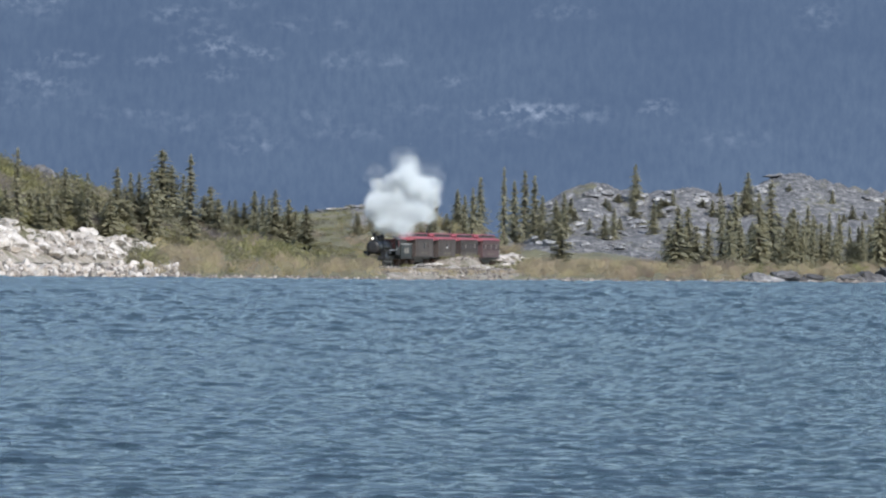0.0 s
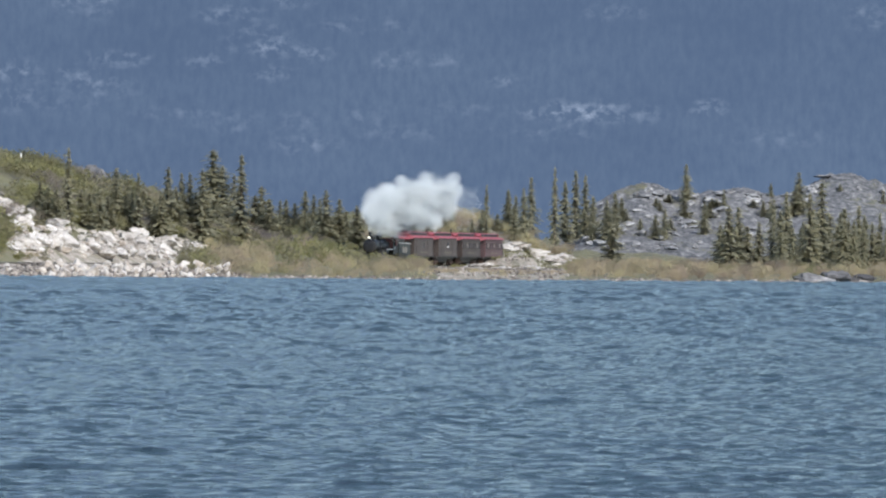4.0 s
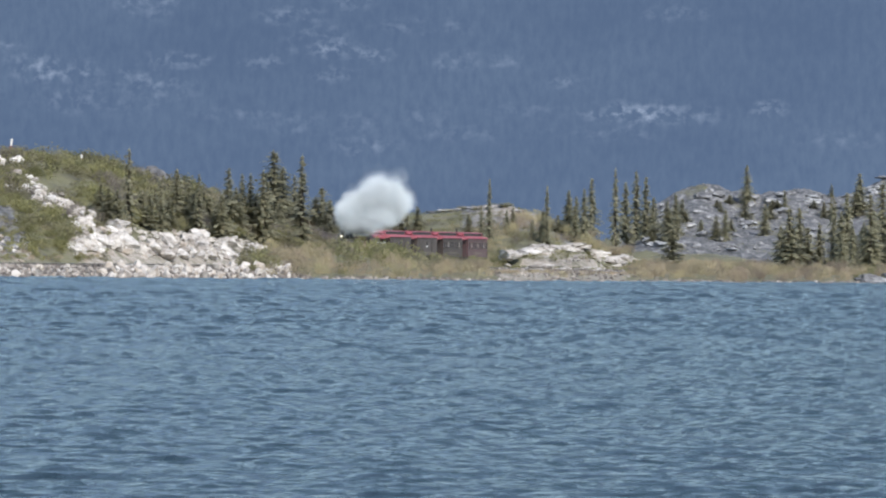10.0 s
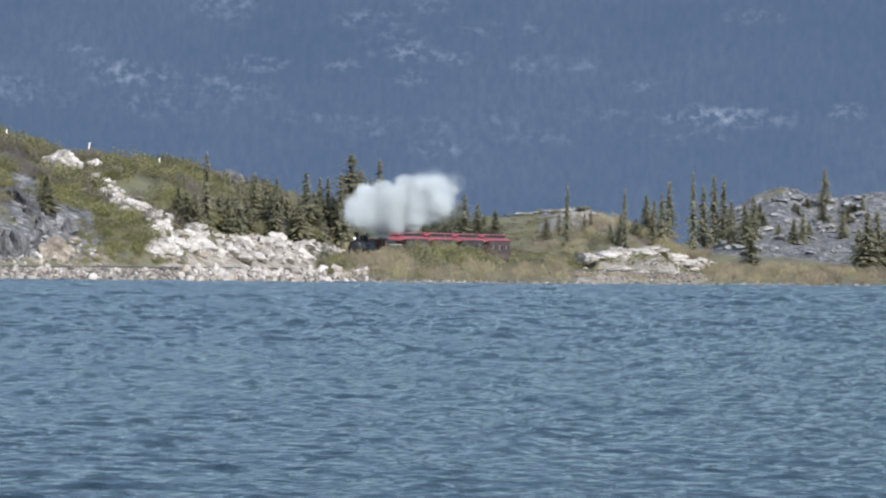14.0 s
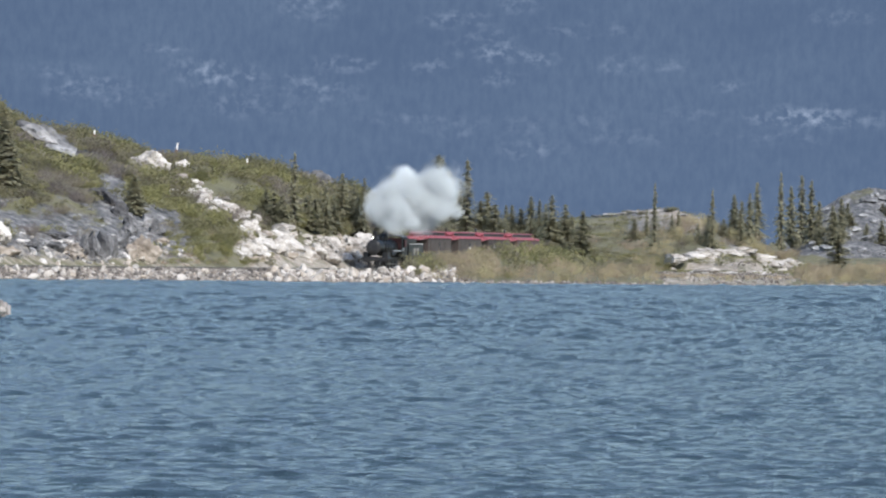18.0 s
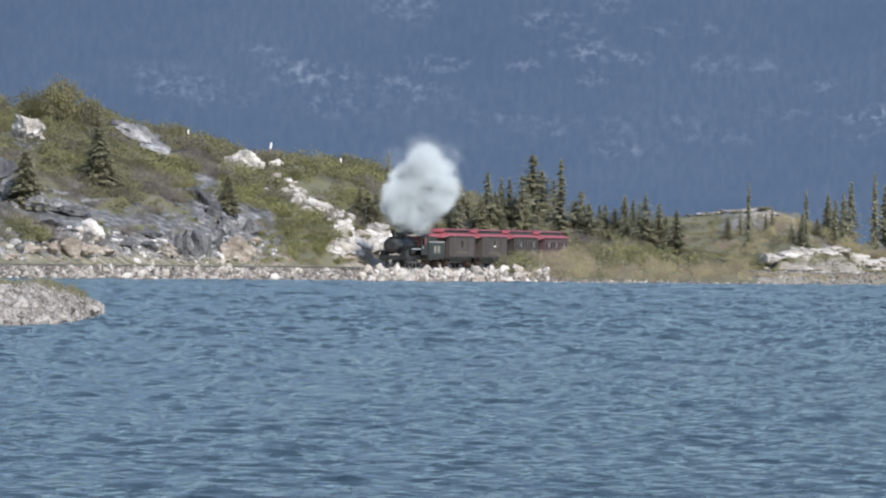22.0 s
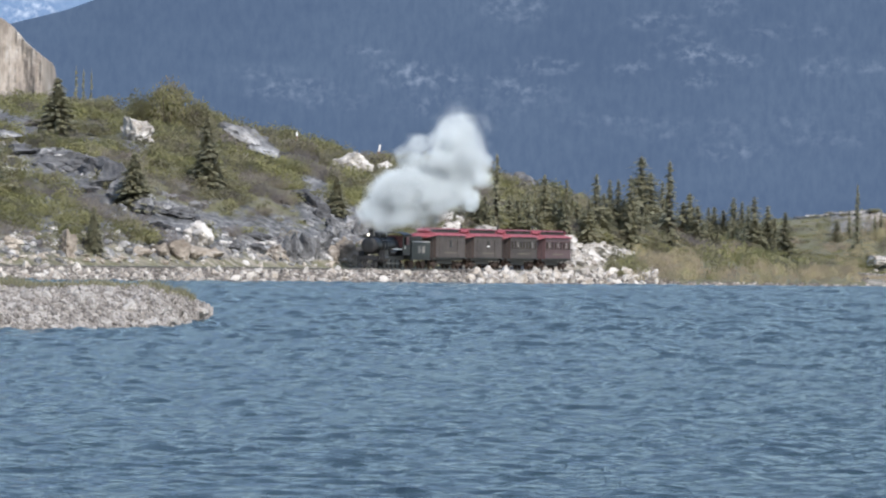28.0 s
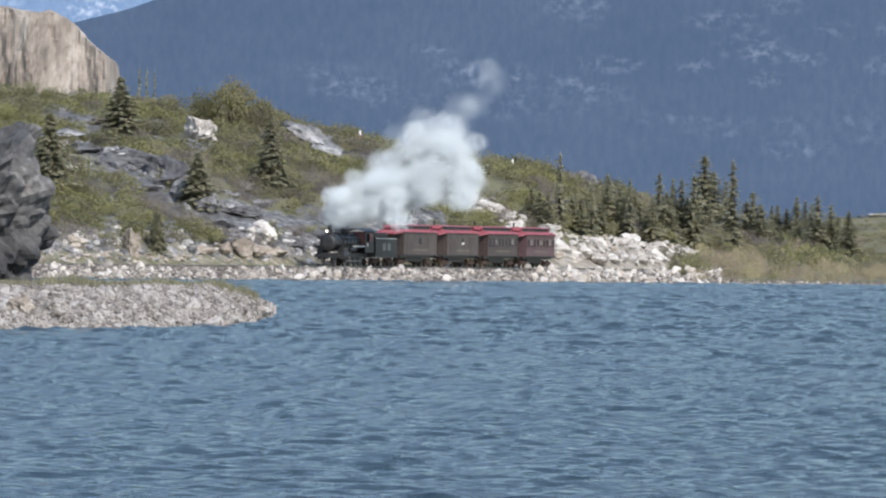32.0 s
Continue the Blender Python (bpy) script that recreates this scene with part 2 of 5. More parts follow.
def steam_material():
    """Thick white steam: normals bent toward the sun stand in for light scattered inside."""
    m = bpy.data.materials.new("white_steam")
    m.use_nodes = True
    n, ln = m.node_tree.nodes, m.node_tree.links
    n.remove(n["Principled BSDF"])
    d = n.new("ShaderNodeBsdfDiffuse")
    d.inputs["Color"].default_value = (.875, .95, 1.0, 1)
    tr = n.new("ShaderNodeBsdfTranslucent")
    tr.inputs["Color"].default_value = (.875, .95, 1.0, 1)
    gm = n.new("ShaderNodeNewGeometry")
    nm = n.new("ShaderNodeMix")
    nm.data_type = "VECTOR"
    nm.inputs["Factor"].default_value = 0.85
    # fixed sunward direction: droplets shade evenly, as if all were sunlit
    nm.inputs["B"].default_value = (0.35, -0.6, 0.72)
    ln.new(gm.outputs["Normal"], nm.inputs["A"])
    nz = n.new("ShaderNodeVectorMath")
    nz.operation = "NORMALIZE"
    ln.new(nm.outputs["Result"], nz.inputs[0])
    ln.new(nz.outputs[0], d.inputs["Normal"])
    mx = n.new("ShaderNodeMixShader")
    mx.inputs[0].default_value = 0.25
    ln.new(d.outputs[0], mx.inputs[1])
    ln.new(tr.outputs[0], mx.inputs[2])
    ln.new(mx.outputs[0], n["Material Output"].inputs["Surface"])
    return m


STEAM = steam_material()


# ---- building helpers ----
def mesh_of(name, verts, faces, mat, smooth=False):
    me = bpy.data.meshes.new(name)
    me.from_pydata([tuple(v) for v in verts], [], faces)
    me.materials.append(mat)
    if smooth:
        me.polygons.foreach_set("use_smooth", [True] * len(me.polygons))
    me.update()
    return me


def part(name, bm, mat, parent=None, label="", smooth=False):
    """Links a bmesh as one mesh object under parent."""
    me = bpy.data.meshes.new(name)
    bm.to_mesh(me)
    bm.free()
    me.materials.append(mat)
    if smooth:
        me.polygons.foreach_set("use_smooth", [True] * len(me.polygons))
    ob = new(name, me)
    ob.parent = parent
    if label:
        ob["label"] = label
    return ob


def box(bm, x0, x1, y0, y1, z0, z1, bevel=0.0):
    r = bmesh.ops.create_cube(bm, size=1.0, matrix=Matrix.LocRotScale(((x0 + x1) / 2, (y0 + y1) / 2, (z0 + z1) / 2), None, (x1 - x0, y1 - y0, z1 - z0)))
    if bevel:
        edges = list({e for v in r["verts"] for e in v.link_edges})
        bmesh.ops.bevel(bm, geom=edges, offset=bevel, segments=2, affect="EDGES")
    return bm


def rod(bm, a, b, r0, r1=None, seg=12):
    a, b = Vector(a), Vector(b)
    d = b - a
    q = d.to_track_quat("Z", "Y").to_matrix().to_4x4()
    bmesh.ops.create_cone(bm, cap_ends=True, segments=seg, radius1=r0, radius2=r0 if r1 is None else r1, depth=d.length, matrix=Matrix.Translation((a + b) / 2) @ q)
    return bm


def lathe(bm, profile, axis="Z", at=(0, 0, 0), seg=16):
    """Turns (radius, height) pairs round an axis."""
    rot = {"Z": Matrix.Identity(4), "X": Matrix.Rotation(radians(90), 4, "Y"), "Y": Matrix.Rotation(radians(-90), 4, "X")}[axis]
    m = Matrix.Translation(at) @ rot
    rings = []
    for r, h in profile:
        rings.append([bm.verts.new(m @ Vector((r * math.cos(2 * math.pi * i / seg), r * math.sin(2 * math.pi * i / seg), h))) for i in range(seg)])
    for p, q in zip(rings, rings[1:]):
        for i in range(seg):
            bm.faces.new((p[i], p[(i + 1) % seg], q[(i + 1) % seg], q[i]))
    bm.faces.new(rings[0][::-1])
    bm.faces.new(rings[-1])
    return bm


def lerp_table(table, u):
    return float(np.interp(u, [r[0] for r in table], [r[1] for r in table]))


# ---- the track: a gentle curve along the shore, from far right to near left ----
TRACK = [(39.55, 915.0), (34.21, 895.73), (28.81, 876.47), (23.39, 857.22), (17.96, 837.97), (12.53, 818.72), (7.09, 799.48), (1.62, 780.24),
         (-3.89, 761.01), (-9.5, 741.81), (-15.23, 722.65), (-21.13, 703.54), (-27.25, 684.5), (-33.8, 665.6), (-41.3, 647.1)]
_s = np.arange(15) * 20.0
PX, PY = np.polyfit(_s, [p[0] for p in TRACK], 5), np.polyfit(_s, [p[1] for p in TRACK], 5)
RAIL_Z = 1.15


def on_track(s):
    """The place and heading (unit vector) s metres along the track."""
    c = min(max(s, 0.0), 285.0)
    p = Vector((np.polyval(PX, c), np.polyval(PY, c), RAIL_Z))
    h = Vector((np.polyval(np.polyder(PX), c), np.polyval(np.polyder(PY), c), 0)).normalized()
    return p + h * (s - c), h


_ts = [on_track(s)[0] for s in range(-400, 620, 10)]
_tu = sorted((p.x / p.y * LENS, p.y) for p in _ts if p.y > 330)
TU, TD = np.array([p[0] for p in _tu]), np.array([p[1] for p in _tu])

# ---- the shape of the land: profile lines, as (direction u, value) ----
SHORE = [(-1600, 560), (-1300, 572), (-700, 606), (-500, 620), (-300, 632), (0, 655), (400, 672), (800, 722), (1200, 770), (1600, 800)]
RIDGE = [(-2200, 330), (-1254, 285), (-954, 268), (-779, 243), (-679, 220), (-579, 200), (-479, 172), (-429, 176), (-339, 160), (-259, 146), (-209, 132),
         (-109, 100), (-9, 66), (61, 48), (150, 30), (300, 18), (1600, 14)]
RIDGE_D = [(-1300, 150), (-900, 130), (-500, 110), (-200, 90), (0, 75), (400, 50), (1500, 40)]
FAR = [(-2000, 90), (-100, 58), (113, 70), (221, 84), (311, 93), (401, 102), (441, 90), (481, 71), (521, 46), (570, 36), (620, 60), (650, 100), (703, 130),
       (753, 142), (803, 127), (853, 126), (933, 138), (983, 124), (1033, 135), (1073, 157), (1113, 166), (1163, 156), (1203, 146), (1271, 137), (1700, 150)]
FAR_D = [(-1000, 950), (540, 950), (620, 1080), (2000, 1100)]


def table(rows, u):
    return np.interp(u, [r[0] for r in rows], [r[1] for r in rows])


def land(u, d):
    """Height of the ground in direction u at depth d, without its fine relief (arrays)."""
    u, d = np.asarray(u, float), np.asarray(d, float)
    ds = table(SHORE, u)
    dt = np.maximum(np.interp(u, TU, TD), ds + 26)
    d1 = dt + table(RIDGE_D, u)
    z1 = np.maximum(EYE.z + table(RIDGE, u) * d1 / LENS, 2.2)
    d2 = table(FAR_D, u)
    z2 = EYE.z + table(FAR, u) * d2 / LENS
    low = 1.9
    z = np.full(u.shape, -2.5)

    def seg(da, za, db, zb):
        k = np.clip((d - da) / np.maximum(db - da, 0.1), 0, 1)
        return np.where((d >= da) & (d < db), za + (zb - za) * k, np.nan)
    left = np.clip((60 - u) / 120, 0, 1)
    top = dt - 9
    edge = ds + np.where(u < 20, 18, 26)
    zs = np.where(u < 20, 0.85, 0.55)
    pieces = [(ds - 60, np.full(u.shape, -2.5), ds, np.full(u.shape, -0.12)), (ds, np.full(u.shape, -0.12), edge, zs), (edge, zs, top, np.full(u.shape, 0.95)),
              (top, np.full(u.shape, 0.95), dt + 9, np.full(u.shape, 0.95)), (dt + 9, np.full(u.shape, 0.95), dt + 16, 1.1 + 0.12 * (z1 - 1.1) * left),
              (dt + 16, 1.1 + 0.12 * (z1 - 1.1) * left, dt + 0.5 * (d1 - dt), 1.1 + 0.6 * (z1 - 1.1)), (dt + 0.5 * (d1 - dt), 1.1 + 0.6 * (z1 - 1.1), d1, z1),
              (d1, z1, d1 + 30, z1 * 0.8 + low * 0.2), (d1 + 30, z1 * 0.8 + low * 0.2, d2 - 70, np.full(u.shape, low)), (d2 - 70, np.full(u.shape, low), d2 - 25, low + 0.55 * (z2 - low)),
              (d2 - 25, low + 0.55 * (z2 - low), d2, z2), (d2, z2, d2 + 120, 0.4 * z2), (d2 + 120, 0.4 * z2, d2 + 300, np.full(u.shape, 1.5))]
    for p in pieces:
        q = seg(*p)
        z = np.where(np.isnan(q), z, q)
    hump = 1.5 * np.exp(-((u - 120) / 115) ** 2) * np.clip(np.sin(np.pi * np.clip((d - edge) / np.maximum(top - edge, 1), 0, 1)), 0, 1)
    return np.where(d >= d2 + 300, 1.5, z + hump)


def relief(x, y, z, amount):
    """Fine relief of rough ground."""
    return amount * (0.9 * noise.fractal(Vector((x * 0.11, y * 0.08, 3.1)), 0.9, 2.1, 4) + 0.2 * noise.noise(Vector((x * 0.5, y * 0.4, 7.7))))


def rough_at(u, d):
    ds = float(table(SHORE, u))
    dt = max(float(np.interp(u, TU, TD)), ds + 26)
    if d < ds - 5:
        return 0.0
    if dt - 12 < d < dt + 10:
        return 0.03
    if d < dt:
        return 0.15
    return min(0.9, 0.15 + (d - dt - 10) / 50)


def ground(u, d):
    """A point on the ground."""
    x = u * d / LENS
    return Vector((x, d, float(land(u, d)) + relief(x, d, 0, rough_at(u, d))))


def seen_ground(u, w, d0=None):
    """The first point of the ground that lies in the direction (u, w) from the eye, at depth d0 or more."""
    d = d0 or float(table(SHORE, u))
    while d < 1300:
        p = ground(u, d)
        if EYE.z + w * d / LENS <= p.z:
            return p
        d += 2.0
    return ground(u, float(table(FAR_D, u)) - 10)


# bare rock on the hill: direction u, w, half sizes
BARE = [(-1035, 155, 105, 28), (-945, 111, 48, 36), (-794, 52, 145, 34), (-1126, 236, 70, 20), (-996, 209, 90, 8), (-906, 221, 36, 30), (-696, 209, 58, 24), (-647, 34, 105, 34),
        (-588, 108, 32, 40), (-502, 55, 56, 44), (-400, 130, 50, 40), (-225, 122, 34, 22)]


def bare_rock(u, w):
    """1 within the hill's bare rock, falling to 0 outside it (arrays)."""
    best = np.zeros(np.shape(u))
    for bu, bw, ru, rw in BARE:
        best = np.maximum(best, np.clip(1.6 - ((u - bu) / ru) ** 2 - ((w - bw - 0.25 * (bu - u)) / rw) ** 2, 0, 1))
    return best


def build_land():
    dense = list(np.arange(-1500, 1501, 9.0))
    wide = [1500 * 1.22 ** k for k in range(1, 15)]
    us = np.array([-q for q in wide[::-1]] + dense + wide)
    cols = []
    for u in np.clip(us, -2000, 2000):
        sh = float(table(SHORE, u))
        tr = max(float(np.interp(u, TU, TD)), sh + 26)
        end = max(1250.0, tr + 400)
        cols.append(np.concatenate([np.linspace(sh - 60, sh - 12, 4), np.linspace(sh - 9, tr - 9.5, 34), np.linspace(tr - 9, tr + 16, 11), np.linspace(tr + 18, tr + 190, 74),
                                    np.linspace(tr + 194, end, 88), end + np.array([40, 120, 300, 800, 1800, 3200])]))
    D = np.array(cols).T
    U = np.tile(us, (len(D), 1))
    Z = land(np.clip(U, -2000, 2000), D)
    X = U * D / LENS
    verts = []
    for x, y, z, u in zip(X.ravel(), D.ravel(), Z.ravel(), U.ravel()):
        verts.append((x, y, z + (relief(x, y, z, rough_at(max(min(u, 2000), -2000), y)) if abs(u) < 2500 and y < 1400 else 0)))
    n, m = len(us), len(D)
    faces = [(j * n + i, j * n + i + 1, (j + 1) * n + i + 1, (j + 1) * n + i) for j in range(m - 1) for i in range(n - 1)]
    me = mesh_of("ground", verts, faces, GROUND, True)
    Uc = np.clip(U, -2000, 2000)
    S = table(SHORE, Uc)
    T = np.maximum(np.interp(Uc, TU, TD), S + 26)
    F = table(FAR_D, Uc)
    rocky = np.where((D > F - 72) & (Uc > 600), 0.62, 0.30)
    rocky = np.where((D > F - 22) & (Uc > 320) & (Uc < 530), 0.60, rocky)
    hill = (D > T + 12) & (D < T + 160) & (Uc < -440)
    rocky = np.where(hill, 0.41, rocky)
    rocky = np.where((D > T + 12) & (D < T + 40) & (Uc < -440), 0.56, rocky)
    W = (Z - EYE.z) * LENS / D
    bare = bare_rock(Uc, W)
    rocky = np.where((D > T + 12) & (D < T + 200) & (Uc < -440), np.maximum(rocky, 0.30 + 0.40 * bare), rocky)
    gravel = np.where((D < T + 11) & (D > S - 10) & (Uc < 25), 0.62, 0.1)
    gravel = np.where((D < T + 11) & (D > S - 10) & (Uc > 385) & (Uc < 620), 0.52 + 0.12 * (D > T - 14), gravel)
    gravel = np.where((D < T + 20) & (D > S - 10) & (Uc > -350) & (Uc < 0), 0.56, gravel)
    gravel = np.where((D < S + 6), 0.62, gravel)
    bald = 0.62 - 0.3 * np.maximum(np.abs(Uc - 420) / 95, np.clip((F - D) / 26, 0, 3)) ** 2
    gravel = np.where((D > F - 60) & (D < F + 15), np.maximum(gravel, bald), gravel)
    gravel = np.where((D < T + 19) & (D > T) & (Uc < -430), 0.43, gravel)
    for nm, arr in (("rocky", rocky), ("gravel", gravel)):
        me.attributes.new(nm, "FLOAT", "POINT").data.foreach_set("value", arr.ravel())
    ob = new("ground", me)
    tagged(ob, "rocky shore and scrub-covered hillside behind the railway", "ground", kind="structure")


build_land()


# ---- water: a wind-ruffled sheet that drifts, over a deep lake bed sheet ----
def build_water():
    rng = np.random.RandomState(4)
    us = np.linspace(-1340, 1340, 336)
    d, ds = 52.0, []
    while d < 850:
        ds.append(d)
        d += 0.11 + (d - 52) * 0.0027
    U, D = np.meshgrid(us, np.array(ds))
    X = U * D / LENS
    Z = np.zeros(X.shape)
    grow = 0.95 + 1.5 * np.clip((D - 60) / 160, 0, 1)
    for k in range(70):
        lam = 0.08 * (5.4 ** rng.rand())
        th = rng.normal(0.06, 0.25)
        kx, ky = 2 * math.pi / lam * math.sin(th), 2 * math.pi / lam * math.cos(th)
        amp = 0.0062 * lam ** 0.85 * (0.6 + 0.8 * rng.rand())
        wob = 1.4 * np.sin(X * rng.normal(0, 0.12) + D * rng.normal(0, 0.12) + rng.rand() * 6.28)
        ph = kx * X + ky * D + rng.rand() * 6.28 + wob
        Z += amp * grow * (np.sin(ph) + 0.2 * np.sin(2 * ph))
    for k in range(16):
        lam = 0.55 * (3.0 ** rng.rand())
        th = rng.normal(0.0, 0.45)
        Z += (0.0012 + 0.0085 * np.clip((D - 80) / 160, 0, 1)) * lam * np.sin(2 * math.pi / lam * (math.sin(th) * X + math.cos(th) * D) + rng.rand() * 6.28)
    for k in range(9):
        lam = 2.4 * (2.4 ** rng.rand())
        th = rng.normal(0.0, 0.5)
        wob = 1.2 * np.sin(X * rng.normal(0, 0.08) + D * rng.normal(0, 0.05) + rng.rand() * 6.28)
        Z += 0.0065 * np.clip((D - 170) / 220, 0, 1) * lam * np.sin(2 * math.pi / lam * (math.sin(th) * X + math.cos(th) * D) + rng.rand() * 6.28 + wob)
    n, m = len(us), len(ds)
    co = np.stack([X, D, Z], -1).reshape(-1, 3)
    idx = np.arange(n * m).reshape(m, n)
    quads = np.stack([idx[:-1, :-1], idx[:-1, 1:], idx[1:, 1:], idx[1:, :-1]], -1).reshape(-1, 4)
    me = bpy.data.meshes.new("water")
    me.vertices.add(n * m)
    me.vertices.foreach_set("co", co.ravel())
    me.loops.add(quads.size)
    me.loops.foreach_set("vertex_index", quads.ravel())
    me.polygons.add(len(quads))
    me.polygons.foreach_set("loop_start", np.arange(0, quads.size, 4))
    me.polygons.foreach_set("use_smooth", np.ones(len(quads), bool))
    me.update(calc_edges=True)
    me.materials.append(WATER)
    waves = new("water_waves", me)
    tagged(waves, "wind-ruffled deep blue lake water with small waves", "water", kind="structure")
    base = new("water", mesh_of("water_deep", [(-3500, 20, -.25), (3500, 20, -.25), (3500, 1600, -.25), (-3500, 1600, -.25)], [(0, 1, 2, 3)], WATER))
    tagged(base, "deep blue lake water reaching the far shore", "water", kind="structure")
    near = new("near_shore", mesh_of("near_shore", [(-3500, -3000, .2), (3500, -3000, .2), (3500, 18, .2), (-3500, 18, .2), (3500, 30, -.6), (-3500, 30, -.6)], [(0, 1, 2, 3), (3, 2, 4, 5)], GRAVEL))
    tagged(near, "gravel lake shore under the tripod", "ground", kind="structure")
    return waves


WAVES = build_water()


# ---- distant mountains ----
def build_mountain(name, mat, label, skyline, d0, d1, w0, seed, amp, patches, step=12.0, rows=110):
    us = np.arange(-2400, 2401, step)
    verts, pale, across = [], [], []
    for j in range(rows):
        k = j / (rows - 1)
        for u in us:
            top = lerp_table(skyline, u)
            d = d0 + (d1 - d0) * k
            w = w0 + (top - w0) * k ** 0.9
            x = u * d / LENS
            z = EYE.z + w * d / LENS
            r = amp * noise.fractal(Vector((x * 0.006, k * 2.5, seed)), 0.8, 2.0, 4) * math.sin(math.pi * k) ** 0.5
            verts.append((x, d + r, z + r * 0.15))
            across += [u * 0.26, 0.0, w * 0.26]
            q = 0.0
            for pu, pw, ru, rw, f in patches:
                e = ((u - pu) / ru) ** 2 + ((w - pw) / rw) ** 2
                if e < 4:
                    q = max(q, 0.7 * f * math.exp(-e * e))
            pale.append(q)
    n = len(us)
    faces = [(j * n + i, j * n + i + 1, (j + 1) * n + i + 1, (j + 1) * n + i) for j in range(rows - 1) for i in range(n - 1)]
    me = mesh_of(name, verts, faces, mat, True)
    me.attributes.new("pale", "FLOAT", "POINT").data.foreach_set("value", pale)
    me.attributes.new("across", "FLOAT_VECTOR", "POINT").data.foreach_set("vector", across)
    tagged(new(name, me), label, "mountain", kind="structure")


# bare rock patches on the slope: direction u, w, half sizes, strength
HIGH_PATCHES = [(65, 385, 55, 26, 1.0), (155, 368, 50, 14, .9), (-30, 350, 40, 10, .7), (315, 358, 40, 16, .6), (90, 330, 50, 12, .5), (395, 358, 30, 14, .5), (640, 262, 110, 18, .95), (870, 270, 34, 13, 1.0), (740, 258, 50, 14, .8), (505, 320, 40, 10, .45), (150, 205, 70, 16, .45), (260, 255, 40, 14, .4), (80, 245, 130, 22, .3), (-200, 300, 60, 18, .6), (-270, 310, 60, 22, .75), (-400, 330, 90, 22, .7), (-460, 345, 50, 12, .5)]
LOW_PATCHES = [(-500, 365, 50, 10, .7), (-180, 350, 60, 14, .5), (-330, 280, 120, 24, .4), (-620, 300, 90, 20, .6), (-560, 285, 70, 16, .6), (420, 265, 60, 12, .4), (130, 460, 40, 20, .5), (-240, 450, 60, 30, .5), (1150, 440, 40, 26, .4), (20, 430, 60, 16, .5), (600, 225, 90, 10, .4), (350, 230, 140, 18, .3), (700, 440, 60, 16, .3), (1000, 220, 90, 14, .3), (-60, 260, 100, 12, .3), (-700, 330, 60, 14, .5), (250, 415, 80, 14, .4)]
# skyline above the view is added height, to darken the water's reflections
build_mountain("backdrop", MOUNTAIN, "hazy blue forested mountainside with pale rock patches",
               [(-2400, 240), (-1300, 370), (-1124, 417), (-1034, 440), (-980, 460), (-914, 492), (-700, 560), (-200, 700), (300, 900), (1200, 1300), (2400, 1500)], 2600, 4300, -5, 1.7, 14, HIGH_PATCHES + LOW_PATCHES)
# unseen upper part added likewise, against bright sky reflected on the left water
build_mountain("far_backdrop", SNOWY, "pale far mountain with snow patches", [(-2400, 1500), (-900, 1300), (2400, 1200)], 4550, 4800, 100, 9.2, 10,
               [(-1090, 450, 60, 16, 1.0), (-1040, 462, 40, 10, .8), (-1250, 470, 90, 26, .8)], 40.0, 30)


# ---- rocks ----
def rock_mesh(name, seed, mat, sub=3, cuts=14, rough=0.12, squash=(1, 1, 1)):
    rnd = random.Random(seed)
    bm = bmesh.new()
    bmesh.ops.create_icosphere(bm, subdivisions=sub, radius=1.0)
    planes = []
    for _ in range(cuts):
        n = Vector((rnd.gauss(0, 1), rnd.gauss(0, 1), rnd.gauss(0, 1))).normalized()
        planes.append((n, rnd.uniform(0.42, 0.8)))
    off = Vector((seed * 3.7, seed * 1.3, seed * 0.9))
    for v in bm.verts:
        p = v.co.copy()
        for n, d in planes:
            e = p.dot(n) - d
            if e > 0:
                p -= n * e
        p *= 1 + rough * noise.fractal(p * 2.2 + off, 0.9, 2.0, 4)
        if sub > 3:
            cell = noise.voronoi(p * 3.0 + off)
            p *= 1 + 0.55 * rough * (min(0.5, cell[0][1] - cell[0][0]) - 0.25)
        v.co = Vector((p.x * squash[0], p.y * squash[1], p.z * squash[2]))
    me = bpy.data.meshes.new(name)
    bm.to_mesh(me)
    bm.free()
    me.materials.append(mat)
    return me


BIG_SUB = {"dark_ridge_granite": 3}
BIG = {m.name: [rock_mesh("rock", 20 + 7 * i + k, m, BIG_SUB.get(m.name, 4), 16, 0.30) for k in range(4)] for i, m in enumerate((ROCK_PALE, ROCK_GREY, ROCK_WARM, ROCK_RIDGE, ROCK_DARK, ROCK_WHITE))}


def outcrop(u, w, wide, high, mat, label, name="rock_outcrop", turn=0, lean=0.0, i=[0]):
    """A rock whose foot is seen at (u, w); its size is given as it is seen."""
    p = seen_ground(u, w, max(float(np.interp(u, TU, TD)) + 13, float(table(SHORE, u))))
    k = p.y / LENS
    i[0] += 1
    ob = new(name, BIG[mat.name][i[0] % 4])
    sx, sz = wide * k / 2 / 0.72, high * k / 2 / 0.72 * 1.25
    ob.matrix_world = Matrix.LocRotScale(p + Vector((0, sx * 0.3, sz * 0.42)), Euler((0, lean, turn + i[0] * 1.1 if abs(lean) < 0.01 else turn)), (sx, sx * 1.1, sz))
    tagged(ob, label, "rock", "rock outcrops")
    return ob


